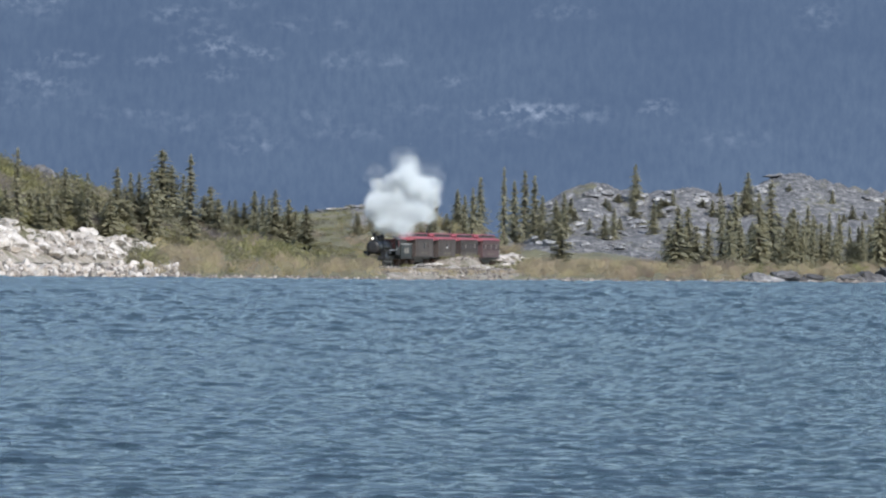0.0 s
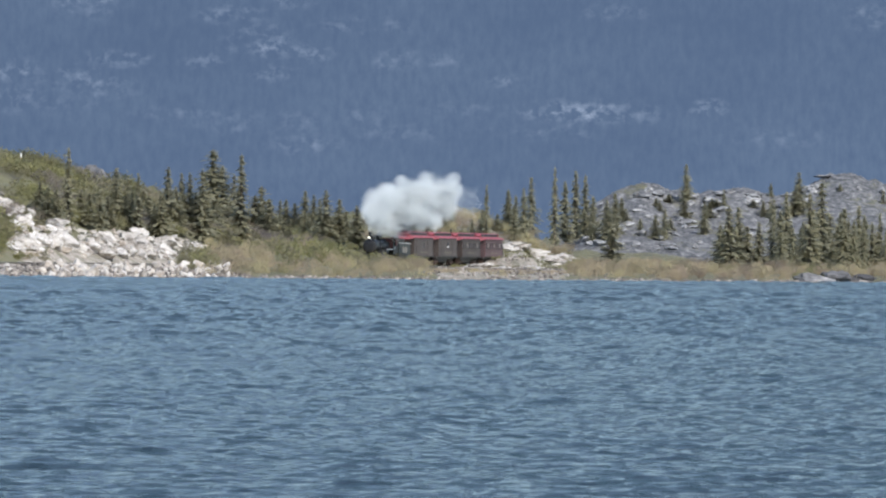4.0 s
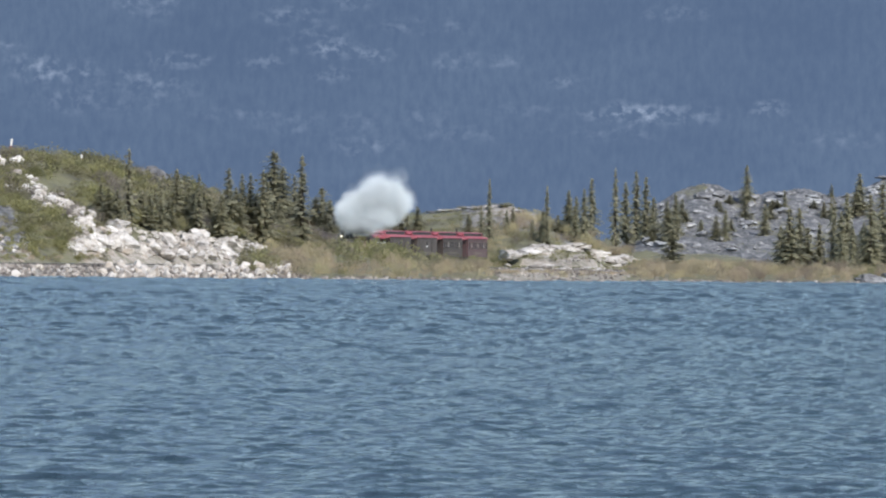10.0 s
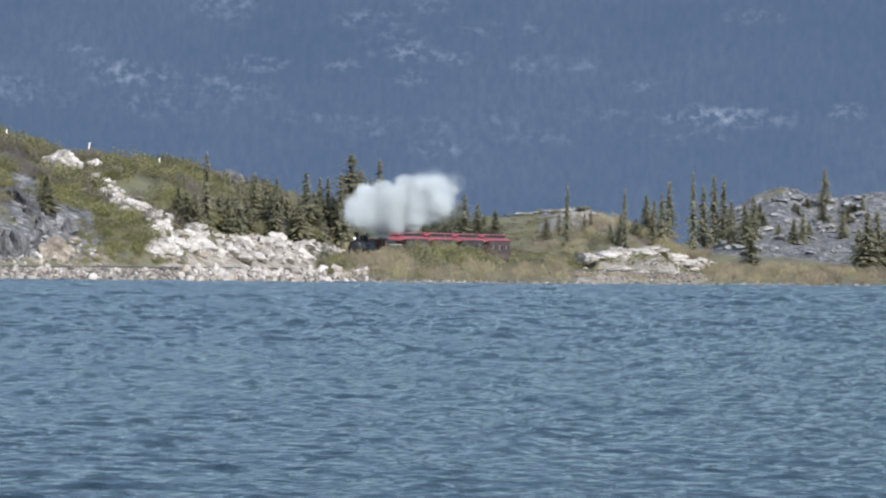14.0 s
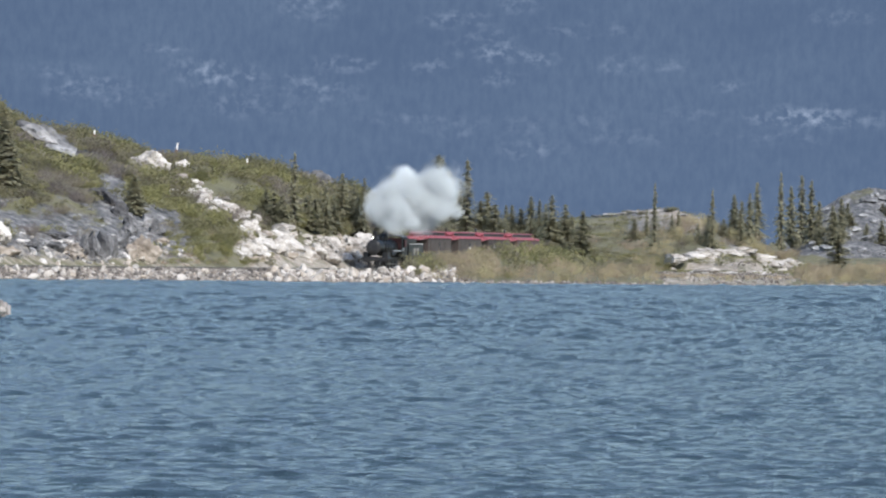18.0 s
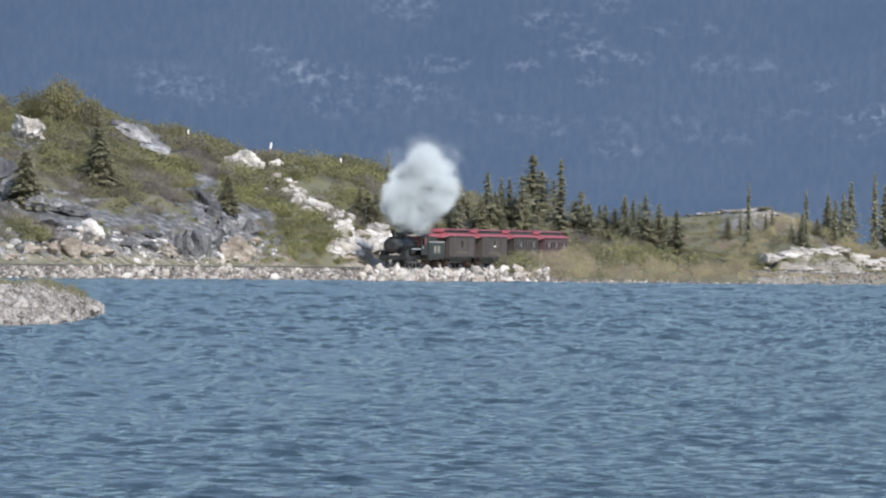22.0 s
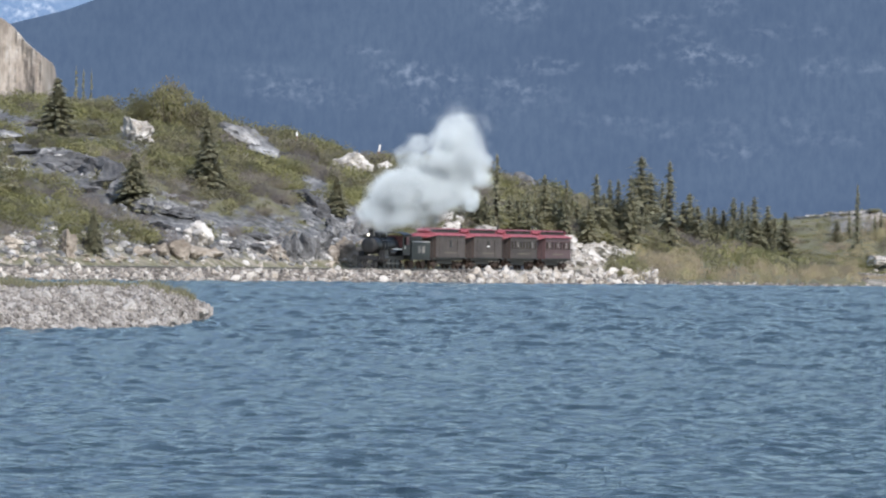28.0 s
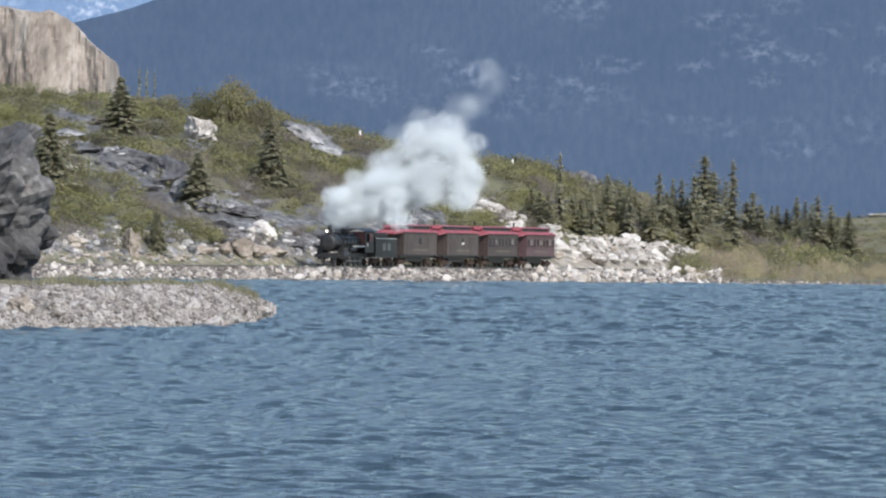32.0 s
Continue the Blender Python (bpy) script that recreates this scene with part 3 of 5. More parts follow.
PALE_LABEL, GREY_LABEL, WARM_LABEL = "pale weathered granite outcrop on the hillside", "grey fractured granite outcrop among scrub", "tan blasted granite face beside the railway"
for row in [(-534, 150, 56, 40), (-904, 206, 48, 40), (-630, 197, 26, 14), (-469, 152, 28, 20), (-480, 176, 14, 10), (-792, 28, 52, 36), (-890, 204, 34, 16), (-660, 2, 34, 26), (-1058, 232, 60, 14)]:
    outcrop(*row, ROCK_WHITE if row[0] in (-534, -904, -469, -792) else ROCK_PALE, PALE_LABEL)
for u, w, wide, high in [(-716, 198, 96, 34), (-690, 186, 72, 24), (-744, 212, 60, 28)]:
    outcrop(u, w, wide, high, ROCK_RIDGE if u != -716 else ROCK_GREY, "dark weathered rock slab on the hillside", lean=0.42)
for u, w, wide, high in [(-738, 202, 70, 9), (-712, 190, 60, 8), (-722, 180, 50, 9), (-690, 174, 44, 8), (-668, 164, 26, 8)]:
    outcrop(u, w, wide, high, ROCK_PALE, "pale vein of granite across the dark slab", lean=0.42)
# low fractured faces: the blasted cliff by the rails, the diagonal rib above it, the bands across the hill
BLASTED = [(-624, 2, 26, 44), (-604, 0, 28, 50), (-588, 4, 26, 44), (-640, 4, 24, 34), (-572, 14, 26, 30), (-560, 34, 26, 26), (-556, 54, 30, 24), (-575, 74, 30, 24), (-594, 92, 30, 22), (-612, 108, 28, 18), (-524, 56, 34, 26), (-508, 40, 30, 24), (-934, 122, 70, 30), (-1010, 156, 84, 34), (-975, 140, 70, 44), (-950, 120, 66, 44)]
BANDS = [(-926, 98, 60, 44), (-902, 80, 46, 34), (-1030, 170, 60, 20), (-834, 72, 60, 16), (-870, 50, 50, 14), (-700, 36, 44, 16), (-740, 44, 36, 14), (-790, 60, 44, 14), (-226, 128, 46, 30), (-180, 112, 24, 16), (-1060, 168, 60, 16), (-1110, 182, 60, 16), (-1150, 206, 80, 18), (-1000, 190, 50, 12), (-690, 12, 36, 18), (-730, 10, 36, 18), (-880, 20, 40, 16), (-1010, 112, 44, 10), (-1100, 120, 40, 10)]
for row in BLASTED + BANDS:
    outcrop(*row, ROCK_GREY, GREY_LABEL)
for row in [(-534, 0, 50, 40), (-835, 4, 50, 32), (-1029, 5, 36, 36), (-810, 2, 46, 22), (-770, 2, 40, 16), (-1130, 8, 40, 20), (-516, 2, 34, 24), (-500, 22, 30, 16), (-900, 3, 40, 14), (-552, 0, 26, 26), (-860, 2, 36, 20)]:
    outcrop(*row, ROCK_WARM, WARM_LABEL)


CHUNKS = [rock_mesh("stone", 160 + k, ROCK_WHITE if k < 2 else ROCK_PALE, 2, 14, 0.18) for k in range(6)]
SLABS = [rock_mesh("slab", 180 + k, ROCK_WHITE, 4, 12, 0.26) for k in range(4)]
TAN_CHUNKS = [rock_mesh("stone", 190 + k, ROCK_WARM, 2, 14, 0.18) for k in range(3)]
GREY_CHUNKS = [rock_mesh("stone", 170 + k, ROCK_GREY, 2, 14, 0.18) for k in range(5)]


def rubble(name, label, u0, u1, low, high, n, big, meshes, seed, d_extra=13.0, d_span=22.0, flat=1.0):
    """A pile of broken rock beside the track; low and high are its foot and crest as seen, at u0 and u1."""
    rnd = random.Random(seed)
    root = new(name)
    tagged(root, label, "rock pile")
    for _ in range(n):
        k = rnd.random()
        u = u0 + (u1 - u0) * k
        w = low + (high[0] + (high[1] - high[0]) * k - low) * rnd.random() ** 1.2
        p = seen_ground(u, w, float(np.interp(u, TU, TD)) + d_extra + d_span * rnd.random() * .3)
        r = (.3 + .95 * rnd.random() ** 2.2) * big
        o = new("stone", meshes[rnd.randrange(len(meshes))])
        o.parent = root
        o.matrix_local = Matrix.LocRotScale(p + Vector((0, 0, r * .1)), Euler((rnd.uniform(-.2, .2), rnd.uniform(-.16, .16), rnd.uniform(0, 6))), (r * rnd.uniform(.9, 1.5), r * rnd.uniform(.9, 1.5), r * flat * rnd.uniform(.5, 1.0)))
    return root


rubble("rock_ledge", "broken pale granite ledge behind the rails", -365, -10, -4, (62, 24), 210, .62, CHUNKS + TAN_CHUNKS, 41)
rubble("rock_ledge", "flat white granite shelves behind the rails", -360, -20, -2, (56, 20), 110, 1.3, SLABS, 51, flat=1.0)
rubble("rock_ledge", "low white granite ledge behind the rails", 396, 622, -14, (15, 4), 120, 1.6, SLABS, 42, 14, flat=.45)
rubble("rock_ledge", "white granite shelves between rails and water", 430, 612, -24, (-17, -17), 44, 1.1, SLABS, 53, -42, 60, flat=.45)
rubble("rock_ledge", "broken white rock along the low ledge", 400, 628, -14, (17, 8), 130, .55, CHUNKS, 52, 13)
rubble("scree", "grey and white scree below the hillside", -960, -440, -4, (60, 26), 300, .5, GREY_CHUNKS + CHUNKS[:2], 43, 13, 30)
rubble("scree", "loose blasted rock beside the rails", -1180, -960, -4, (26, 40), 90, .5, GREY_CHUNKS + CHUNKS[:3], 44, 13, 30)
for _u0, _u1, _low, _top in ((-484, -424, 112, (158, 132)), (-430, -376, 82, (132, 100)), (-382, -340, 48, (98, 76))):
    rubble("rock_rib", "rib of broken pale rock running down the scrub slope", _u0, _u1, _low, _top, 36, .75, CHUNKS + SLABS[:1], 45 + _u0)
rubble("rock_rib", "band of grey fractured rock across the hillside", -960, -780, 84, (140, 96), 90, .65, GREY_CHUNKS, 46)
rubble("rock_rib", "band of grey fractured rock across the hillside", -1200, -960, 140, (210, 180), 110, .65, GREY_CHUNKS + CHUNKS[:1], 47)
rubble("rock_rib", "steep grey rock band above the rails", -640, -500, 20, (110, 50), 70, .5, GREY_CHUNKS, 48)
rubble("scree", "small blasted stones on the cut beside the rails", -1200, -440, -12, (6, 6), 230, .42, GREY_CHUNKS + CHUNKS[:1] + TAN_CHUNKS * 2, 49, 9.5, 6)
# grey ridge of bare rock far behind the meadow
rr = random.Random(5)
for _ in range(150):
    u = rr.uniform(640, 1310)
    w = rr.uniform(18, lerp_table(FAR, u) - 8)
    outcrop(u, w, rr.uniform(10, 30), rr.uniform(4, 9), ROCK_RIDGE, "grey bare rock rib on the ridge", "ridge_rock")

for i in range(11):
    u = 270 + i * 21 + rr.uniform(-6, 6)
    outcrop(u, lerp_table(FAR, u) - (5 if u < 400 else 9), rr.uniform(16, 30), rr.uniform(3, 4 if u < 390 else 8), ROCK_WHITE if i % 3 else ROCK_GREY, "smooth bare rock on the mound's crest", "ridge_rock")
# grey rocks at the water's edge
for u, wide, high in ((1050, 60, 26), (1090, 80, 34), (1135, 60, 22), (1245, 60, 34), (1285, 70, 40), (1215, 40, 22)):
    d = float(table(SHORE, u)) + 8
    ob = new("shore_rock", BIG["grey_granite"][int(wide) % 4])
    ob.matrix_world = Matrix.LocRotScale((u * d / LENS, d, 0.3), Euler((0, 0, u)), (wide * d / LENS * .65, 3.4, high * d / LENS * .8))
    tagged(ob, "smooth grey rock at the water's edge", "rock", "rocks at the water's edge")


def build_cliff():
    """The tan cliff above the hill's shoulder."""
    d = 800.0
    verts, faces = [], []
    top = [(-1500, 425), (-1330, 452), (-1254, 446), (-1210, 442), (-1170, 436), (-1144, 418), (-1120, 393), (-1104, 378), (-1074, 361), (-1058, 350), (-1050, 338), (-1045, 290)]
    us = np.arange(-1500, -1043, 4.0)
    rows = 34
    for j in range(rows):
        k = j / (rows - 1)
        for u in us:
            t = lerp_table(top, u)
            w = 240 + (t - 240) * min(1, k / 0.8)
            back = 0 if k <= 0.8 else (k - 0.8) / 0.2 * 16
            x = u * d / LENS
            z = EYE.z + w * d / LENS
            r = noise.fractal(Vector((x * 0.6, 0.3, z * 0.12)), 0.7, 2.1, 5) * 0.8 + noise.noise(Vector((x * 0.16, 4.0, z * 0.08))) * 2
            edge = max(0, (u + 1085) / 40) ** 2 * 9
            deep = d + r + edge + back + k * 2.0
            verts.append((u * deep / LENS, deep, EYE.z + w * deep / LENS + (0.3 * r if k > 0.75 else 0)))
    n = len(us)
    faces = [(j * n + i, j * n + i + 1, (j + 1) * n + i + 1, (j + 1) * n + i) for j in range(rows - 1) for i in range(n - 1)]
    tagged(new("cliff", mesh_of("cliff", verts, faces, CLIFF_ROCK)), "sheer tan granite cliff above the scrub hillside", "cliff", kind="structure")


build_cliff()


# ---- riprap and spit ----
STONES = [rock_mesh("stone", 60 + k, ROCK_PALE, 2, 13, 0.14) for k in range(7)]
SPIT_STONES = [rock_mesh("stone", 70 + k, ROCK_SPIT, 2, 13, 0.14) for k in range(6)]
WARM_STONES = [rock_mesh("stone", 80 + k, ROCK_WARM, 2, 9, 0.10) for k in range(4)]


def stone(parent, p, r, rnd, meshes):
    ob = new("stone", meshes[rnd.randrange(len(meshes))])
    ob.parent = parent
    ob.matrix_local = Matrix.LocRotScale(p, Euler((rnd.uniform(0, 6), rnd.uniform(0, 6), rnd.uniform(0, 6))), (r * rnd.uniform(.8, 1.4), r * rnd.uniform(.8, 1.3), r * rnd.uniform(.6, 1.0)))


def joined_stones(name, spots, mat, parent, rnd, meshes):
    """Many small stones as one mesh."""
    verts, faces = [], []
    src = []
    for me in meshes:
        src.append(([v.co.copy() for v in me.vertices], [tuple(p.vertices) for p in me.polygons]))
    for p, r in spots:
        vs, fs = src[rnd.randrange(len(src))]
        m = Matrix.LocRotScale(p, Euler((rnd.uniform(0, 6), rnd.uniform(0, 6), rnd.uniform(0, 6))), (r * rnd.uniform(.8, 1.3), r * rnd.uniform(.8, 1.3), r * rnd.uniform(.6, 1.0)))
        o = len(verts)
        verts.extend(m @ v for v in vs)
        faces.extend(tuple(o + i for i in f) for f in fs)
    ob = new(name, mesh_of(name, verts, faces, mat))
    ob.parent = parent
    tagged(ob, kind="stuff")
    return ob


SMALL = [rock_mesh("small_stone", 90 + k, ROCK_PALE, 1, 6, 0.08) for k in range(5)]


def build_riprap():
    rnd = random.Random(11)
    root = new("riprap_bank")
    tagged(root, "bank of pale broken rock along the water below the rails", "rock bank")
    for _ in range(300):
        u = rnd.uniform(-1180, 20)
        if rnd.random() < 0.35:
            u = rnd.uniform(-300, 20)
        ds = float(table(SHORE, u))
        k = rnd.random() ** 0.8
        d = ds + 1 + 18 * k
        p = ground(u, d)
        stone(root, p + Vector((0, 0, 0.1)), (0.2 + 0.5 * rnd.random() ** 1.6) * (0.85 if u < -320 else 1.0), rnd, STONES if rnd.random() < 0.75 else WARM_STONES)
    spots = []
    for _ in range(2600):
        u = rnd.uniform(-1300, 60)
        d = float(table(SHORE, u)) + rnd.uniform(-1, 22)
        spots.append((ground(u, d), rnd.uniform(0.12, 0.36)))
    for _ in range(1500):
        u = rnd.uniform(0, 1300)
        d = float(table(SHORE, u)) + rnd.uniform(-1, 6)
        spots.append((ground(u, d), rnd.uniform(0.1, 0.36)))
    for _ in range(1500):
        u = rnd.gauss(510, 70)
        d = float(table(SHORE, u)) + rnd.random() * (float(np.interp(u, TU, TD)) - 3 - float(table(SHORE, u)))
        spots.append((ground(u, d), rnd.uniform(0.05, 0.26)))
    joined_stones("gravel", spots, ROCK_PALE, root, rnd, SMALL)


build_riprap()

SPIT_FRONT = [(-1900, 165), (-1254, 178), (-1000, 187), (-850, 195), (-805, 206), (-779, 219), (-772, 228)]


def spit_edge(u):
    return lerp_table(SPIT_FRONT, u)


def spit_height(u, d):
    f = spit_edge(u)
    wide = 5 + 30 * min(1, max(0, (-772 - u) / 250))
    k = (d - f) / 9.0
    tip = min(1.0, max(0.0, (-772 - u) / 110)) ** 0.6
    z = -0.15 + min(1, max(0, k)) ** 0.75 * 1.13 * (0.35 + 0.65 * tip)
    b = (d - f - wide - 8) / 8
    return z - max(0, b) * 1.6 if k > 0 else -0.15 + k * 1.5


def build_spit():
    rnd = random.Random(21)
    us = np.arange(-1900, -764, 7.0)
    ks = np.arange(-3, 66, 1.0)
    verts = []
    for q in ks:
        for u in us:
            d = spit_edge(u) + q
            x = u * d / LENS
            verts.append((x, d, spit_height(u, d) + 0.08 * noise.noise(Vector((x * 2, d * 0.7, 0)))))
    n = len(us)
    faces = [(j * n + i, j * n + i + 1, (j + 1) * n + i + 1, (j + 1) * n + i) for j in range(len(ks) - 1) for i in range(n - 1)]
    spit = new("spit", mesh_of("spit", verts, faces, GRAVEL, True))
    tagged(spit, "low gravel spit with a grassy top running into the lake", "spit", kind="structure")
    root = new("spit_stones")
    tagged(root, "broken stones facing the spit above the water", "rock bank")
    for _ in range(300):
        u = rnd.uniform(-1290, -775)
        d = spit_edge(u) + rnd.uniform(0, 8)
        p = Vector((u * d / LENS, d, spit_height(u, d)))
        stone(root, p + Vector((0, 0, .01)), 0.05 + 0.17 * rnd.random() ** 2, rnd, SPIT_STONES)
    spots = []
    for _ in range(5200):
        u = rnd.uniform(-1500, -773)
        d = spit_edge(u) + rnd.uniform(-.5, 10)
        spots.append((Vector((u * d / LENS, d, spit_height(u, d))), rnd.uniform(0.025, 0.095)))
    joined_stones("gravel", spots, ROCK_SPIT, root, rnd, SMALL)
    for u, q, r, mat in [(-1218, 3.0, 0.36, "tan_granite"), (-1168, 2.5, 0.30, "white_granite"), (-786, 3, 0.22, "white_granite"), (-797, 3, 0.20, "pale_granite")]:
        d = spit_edge(u) + q
        ob = new("boulder", BIG[mat][1])
        ob.matrix_world = Matrix.LocRotScale((u * d / LENS, d, spit_height(u, d) + r * 0.5), Euler((0.2, 0.1, u)), (r * 1.3, r * 1.2, r))
        tagged(ob, "large pale boulder on the stony spit", "boulder", "boulders")
    # grass along the crest
    verts, faces = [], []
    for _ in range(14000):
        u = rnd.uniform(-1600, -800)
        d = spit_edge(u) + rnd.uniform(8.5, 18)
        x, z = u * d / LENS, spit_height(u, d)
        h, a, wdt = rnd.uniform(.06, .30) * (0.75 + 0.9 * noise.noise(Vector((x * 1.1, d * .3, 4.4)))), rnd.uniform(0, 6.28), rnd.uniform(.008, .02)
        lean = Vector((rnd.gauss(0, .07), rnd.gauss(0, .07), h))
        p = Vector((x, d, z - 0.02))
        s = Vector((math.cos(a), math.sin(a), 0)) * wdt
        o = len(verts)
        verts += [p - s, p + s, p + lean * 0.6 + s * 0.6, p + lean]
        faces += [(o, o + 1, o + 2), (o, o + 2, o + 3)]
    tagged(new("grass", mesh_of("grass", verts, faces, GRASSY)), "dry green grass on the spit", "grass", kind="stuff")
    # the dark rock that stands on the spit
    ob = new("rock_buttress", rock_mesh("rock_buttress", 131, BUTTRESS_ROCK, 6, 9, 0.30))
    ob.matrix_world = Matrix.LocRotScale((-24.2, 238, 2.6), Euler((0, -0.10, 0.4)), (3.3, 4.2, 4.1))
    tagged(ob, "dark lichened rock standing on the spit", "rock")


build_spit()


# ---- trees and bushes ----
def conifer_mesh(seed, h=7.0, r=1.05, gappy=0.15, thick=1.0):
    """Whorls of drooping boughs, each a string of small ragged needle sprays."""
    rnd = random.Random(seed)
    verts, faces = [], []
    z = h * 0.015
    while z < h * 0.985:
        k = z / h
        rad = r * (0.92 * (1 - k) ** 0.8 + 0.06) * rnd.uniform(.66, 1.12)
        nb = 10 if k < 0.5 else 8 if k < .8 else 5
        a0 = rnd.uniform(0, 6.28)
        for b in range(nb):
            if rnd.random() < gappy:
                continue
            a = a0 + 6.283 * b / nb + rnd.gauss(0, .3)
            ln = rad * rnd.uniform(.5, 1.15)
            c, s = math.cos(a), math.sin(a)
            droop = -ln * rnd.uniform(.15, .55)
            zz = z + rnd.uniform(-.14, .14)
            n = int((4 + ln * 7) * thick)
            for q in range(n):
                f = (q + rnd.uniform(.2, 1)) / n
                p = Vector((c * ln * f, s * ln * f, zz + droop * f * f))
                sz = (0.075 + 0.085 * ln * (1 - .45 * f)) * rnd.uniform(.6, 1.4)
                out = Vector((c + rnd.gauss(0, .5), s + rnd.gauss(0, .5), rnd.uniform(-1.6, .1))).normalized() * sz * 1.5
                side = Vector((-s, c, rnd.uniform(-.6, .6))) * sz * rnd.uniform(.5, .9)
                o = len(verts)
                verts += [p - out * .5 + side, p + out, p - out * .5 - side]
                faces += [(o, o + 1, o + 2)]
        z += h * 0.0235 / thick * rnd.uniform(.8, 1.25)
    o = len(verts)
    verts += [Vector((.05, 0, h * .9)), Vector((-.04, .04, h * .9)), Vector((-.02, -.05, h * .9)), Vector((0, 0, h * 1.02))]
    faces += [(o, o + 1, o + 3), (o + 1, o + 2, o + 3), (o + 2, o, o + 3)]
    return mesh_of("crown", verts, faces, NEEDLES)


def trunk_mesh(h, r):
    bm = bmesh.new()
    rod(bm, (0, 0, -0.3), (0, 0, h * .5), r, r * .6, 8)
    rod(bm, (0, 0, h * .5), (0.02, 0, h * .97), r * .6, r * .12, 8)
    me = bpy.data.meshes.new("trunk")
    bm.to_mesh(me)
    bm.free()
    me.materials.append(BARK)
    return me


def make_tree(crown, trunk, label, name="spruce_tree"):
    t = new(name)
    for n, me in (("trunk", trunk), ("crown", crown)):
        o = new(n, me)
        o.parent = t
    tagged(t, label, "tree", "spruce trees on the shore")
    return t


_trunk = trunk_mesh(7.0, 0.11)
SPRUCE = [(conifer_mesh(200 + k, 7.0, r, g), r) for k, (r, g) in enumerate([(1.0, .12), (1.15, .12), (0.85, .2), (1.25, .1), (0.7, .3), (1.0, .2)])]
SPRUCE += [(conifer_mesh(210 + k, 7.0, 1.1, .05, 1.9), 1.1) for k in range(2)]
# stands of spruce: direction u, top w, foot w, crown width as seen
RIDGE_WOODS = [(-266, 196, 59, 24), (-302, 125, 61, 34), (-316, 131, 65, 32), (-286, 122, 58, 32), (-244, 116, 54, 30), (-210, 138, 49, 27), (-228, 114, 54, 24), (-182, 160, 53, 34), (-196, 110, 53, 28), (-160, 144, 49, 25), (-142, 152, 45, 20),
               (-152, 117, 45, 28), (-124, 113, 39, 26), (-113, 93, 39, 26), (-90, 160, 41, 34), (-102, 118, 40, 36), (-76, 128, 45, 32), (-66, 153, 45, 24), (-51, 151, 50, 26), (-59, 113, 43, 36), (-41, 118, 49, 32)]
SPUR_WOODS = [(-29, 158, 40, 30), (-21, 137, 41, 32), (-11, 195, 72, 64), (6, 165, 72, 48), (40, 187, 26, 33), (27, 149, 69, 24), (76, 130, 52, 44), (64, 113, 50, 42), (90, 108, 42, 42), (109, 104, 62, 20), (119, 106, 66, 24),
              (135, 100, 60, 26), (153, 123, 57, 26), (168, 114, 57, 22), (179, 109, 47, 22), (190, 125, 39, 34), (214, 109, 37, 34), (245, 96, 21, 36), (226, 87, 34, 24)]
MOUND_WOODS = [(372, 149, 32, 15), (403, 94, 40, 15), (414, 102, 40, 13), (336, 86, 39, 20), (358, 101, 39, 13), (474, 138, 31, 15), (467, 93, 27, 22), (494, 85, 32, 20), (512, 128, 48, 24), (449, 77, 36, 16), (523, 101, 33, 20),
               (513, 128, 51, 18), (553, 150, 45, 26), (540, 133, 45, 22), (526, 118, 47, 20)]
SHORE_PINES = [(595, 171, 27, 18), (613, 146, 32, 26), (632, 166, 32, 26), (649, 156, 37, 24), (663, 119, 44, 24), (697, 63, 4, 52), (687, 113, 35, 28), (702, 125, 40, 24),
               (828, 178, 92, 22), (824, 116, 61, 22), (791, 100, 41, 18), (774, 86, 34, 22), (861, 109, 37, 20), (874, 117, 91, 16), (747, 80, 35, 16)]
RIGHT_WOODS = [(904, 104, 1, 42), (922, 104, 1, 40), (889, 72, 9, 32), (937, 70, -2, 38), (947, 114, 82, 14), (965, 114, 82, 14), (978, 146, 106, 9), (983, 120, 23, 20), (958, 75, -2, 28), (1006, 130, 16, 32), (996, 98, 6, 32),
               (1028, 166, 84, 26), (1022, 139, 67, 26), (1048, 131, 17, 30), (1069, 151, 17, 40), (1055, 101, 7, 38), (1084, 91, 3, 44), (1110, 104, 4, 46), (1098, 71, 3, 42), (1039, 71, 7, 38), (1015, 70, 2, 36)]
EAST_WOODS = [(1135, 107, -5, 28), (1145, 92, -5, 28), (1128, 72, 0, 42), (1159, 77, -1, 28), (1173, 97, -6, 22), (1168, 62, -6, 28), (1189, 52, -6, 28), (1214, 108, 69, 14), (1209, 73, 9, 22), (1225, 73, 19, 24), (1245, 76, 1, 30),
              (981, 50, -3, 32), (995, 40, -3, 32), (1101, 139, 124, 8), (1178, 135, 95, 10)]
HILL_SPRUCES = [(-779, 246, 126, 58), (-909, 190, 86, 60), (-549, 150, 76, 36), (-1046, 322, 206, 66), (-1172, 256, 112, 70), (-979, 94, 4, 30), (-1014, 343, 292, 17), (-1001, 339, 290, 15), (-987, 337, 286, 13),
                (-340, 90, 50, 20), (-1254, 160, 90, 40)]
FAR_EDGE = [(1263, 110, 20, 32), (1275, 122, 30, 34), (1300, 120, 14, 40), (1330, 130, 14, 40), (1255, 90, 0, 36), (1285, 95, 4, 36)]
TREES = []
for _stand, _deep in ((RIDGE_WOODS, 8), (SPUR_WOODS, 5), (MOUND_WOODS, 14), (SHORE_PINES, 12), (RIGHT_WOODS, 10), (EAST_WOODS, 6), (HILL_SPRUCES, 0), (FAR_EDGE, 6)):
    for _i, (_u, _top, _foot, _wide) in enumerate(_stand):
        TREES.append((_u, _top, _foot, _deep * (_i * 7 % 5) / 4, _wide))
_rt = random.Random(8)
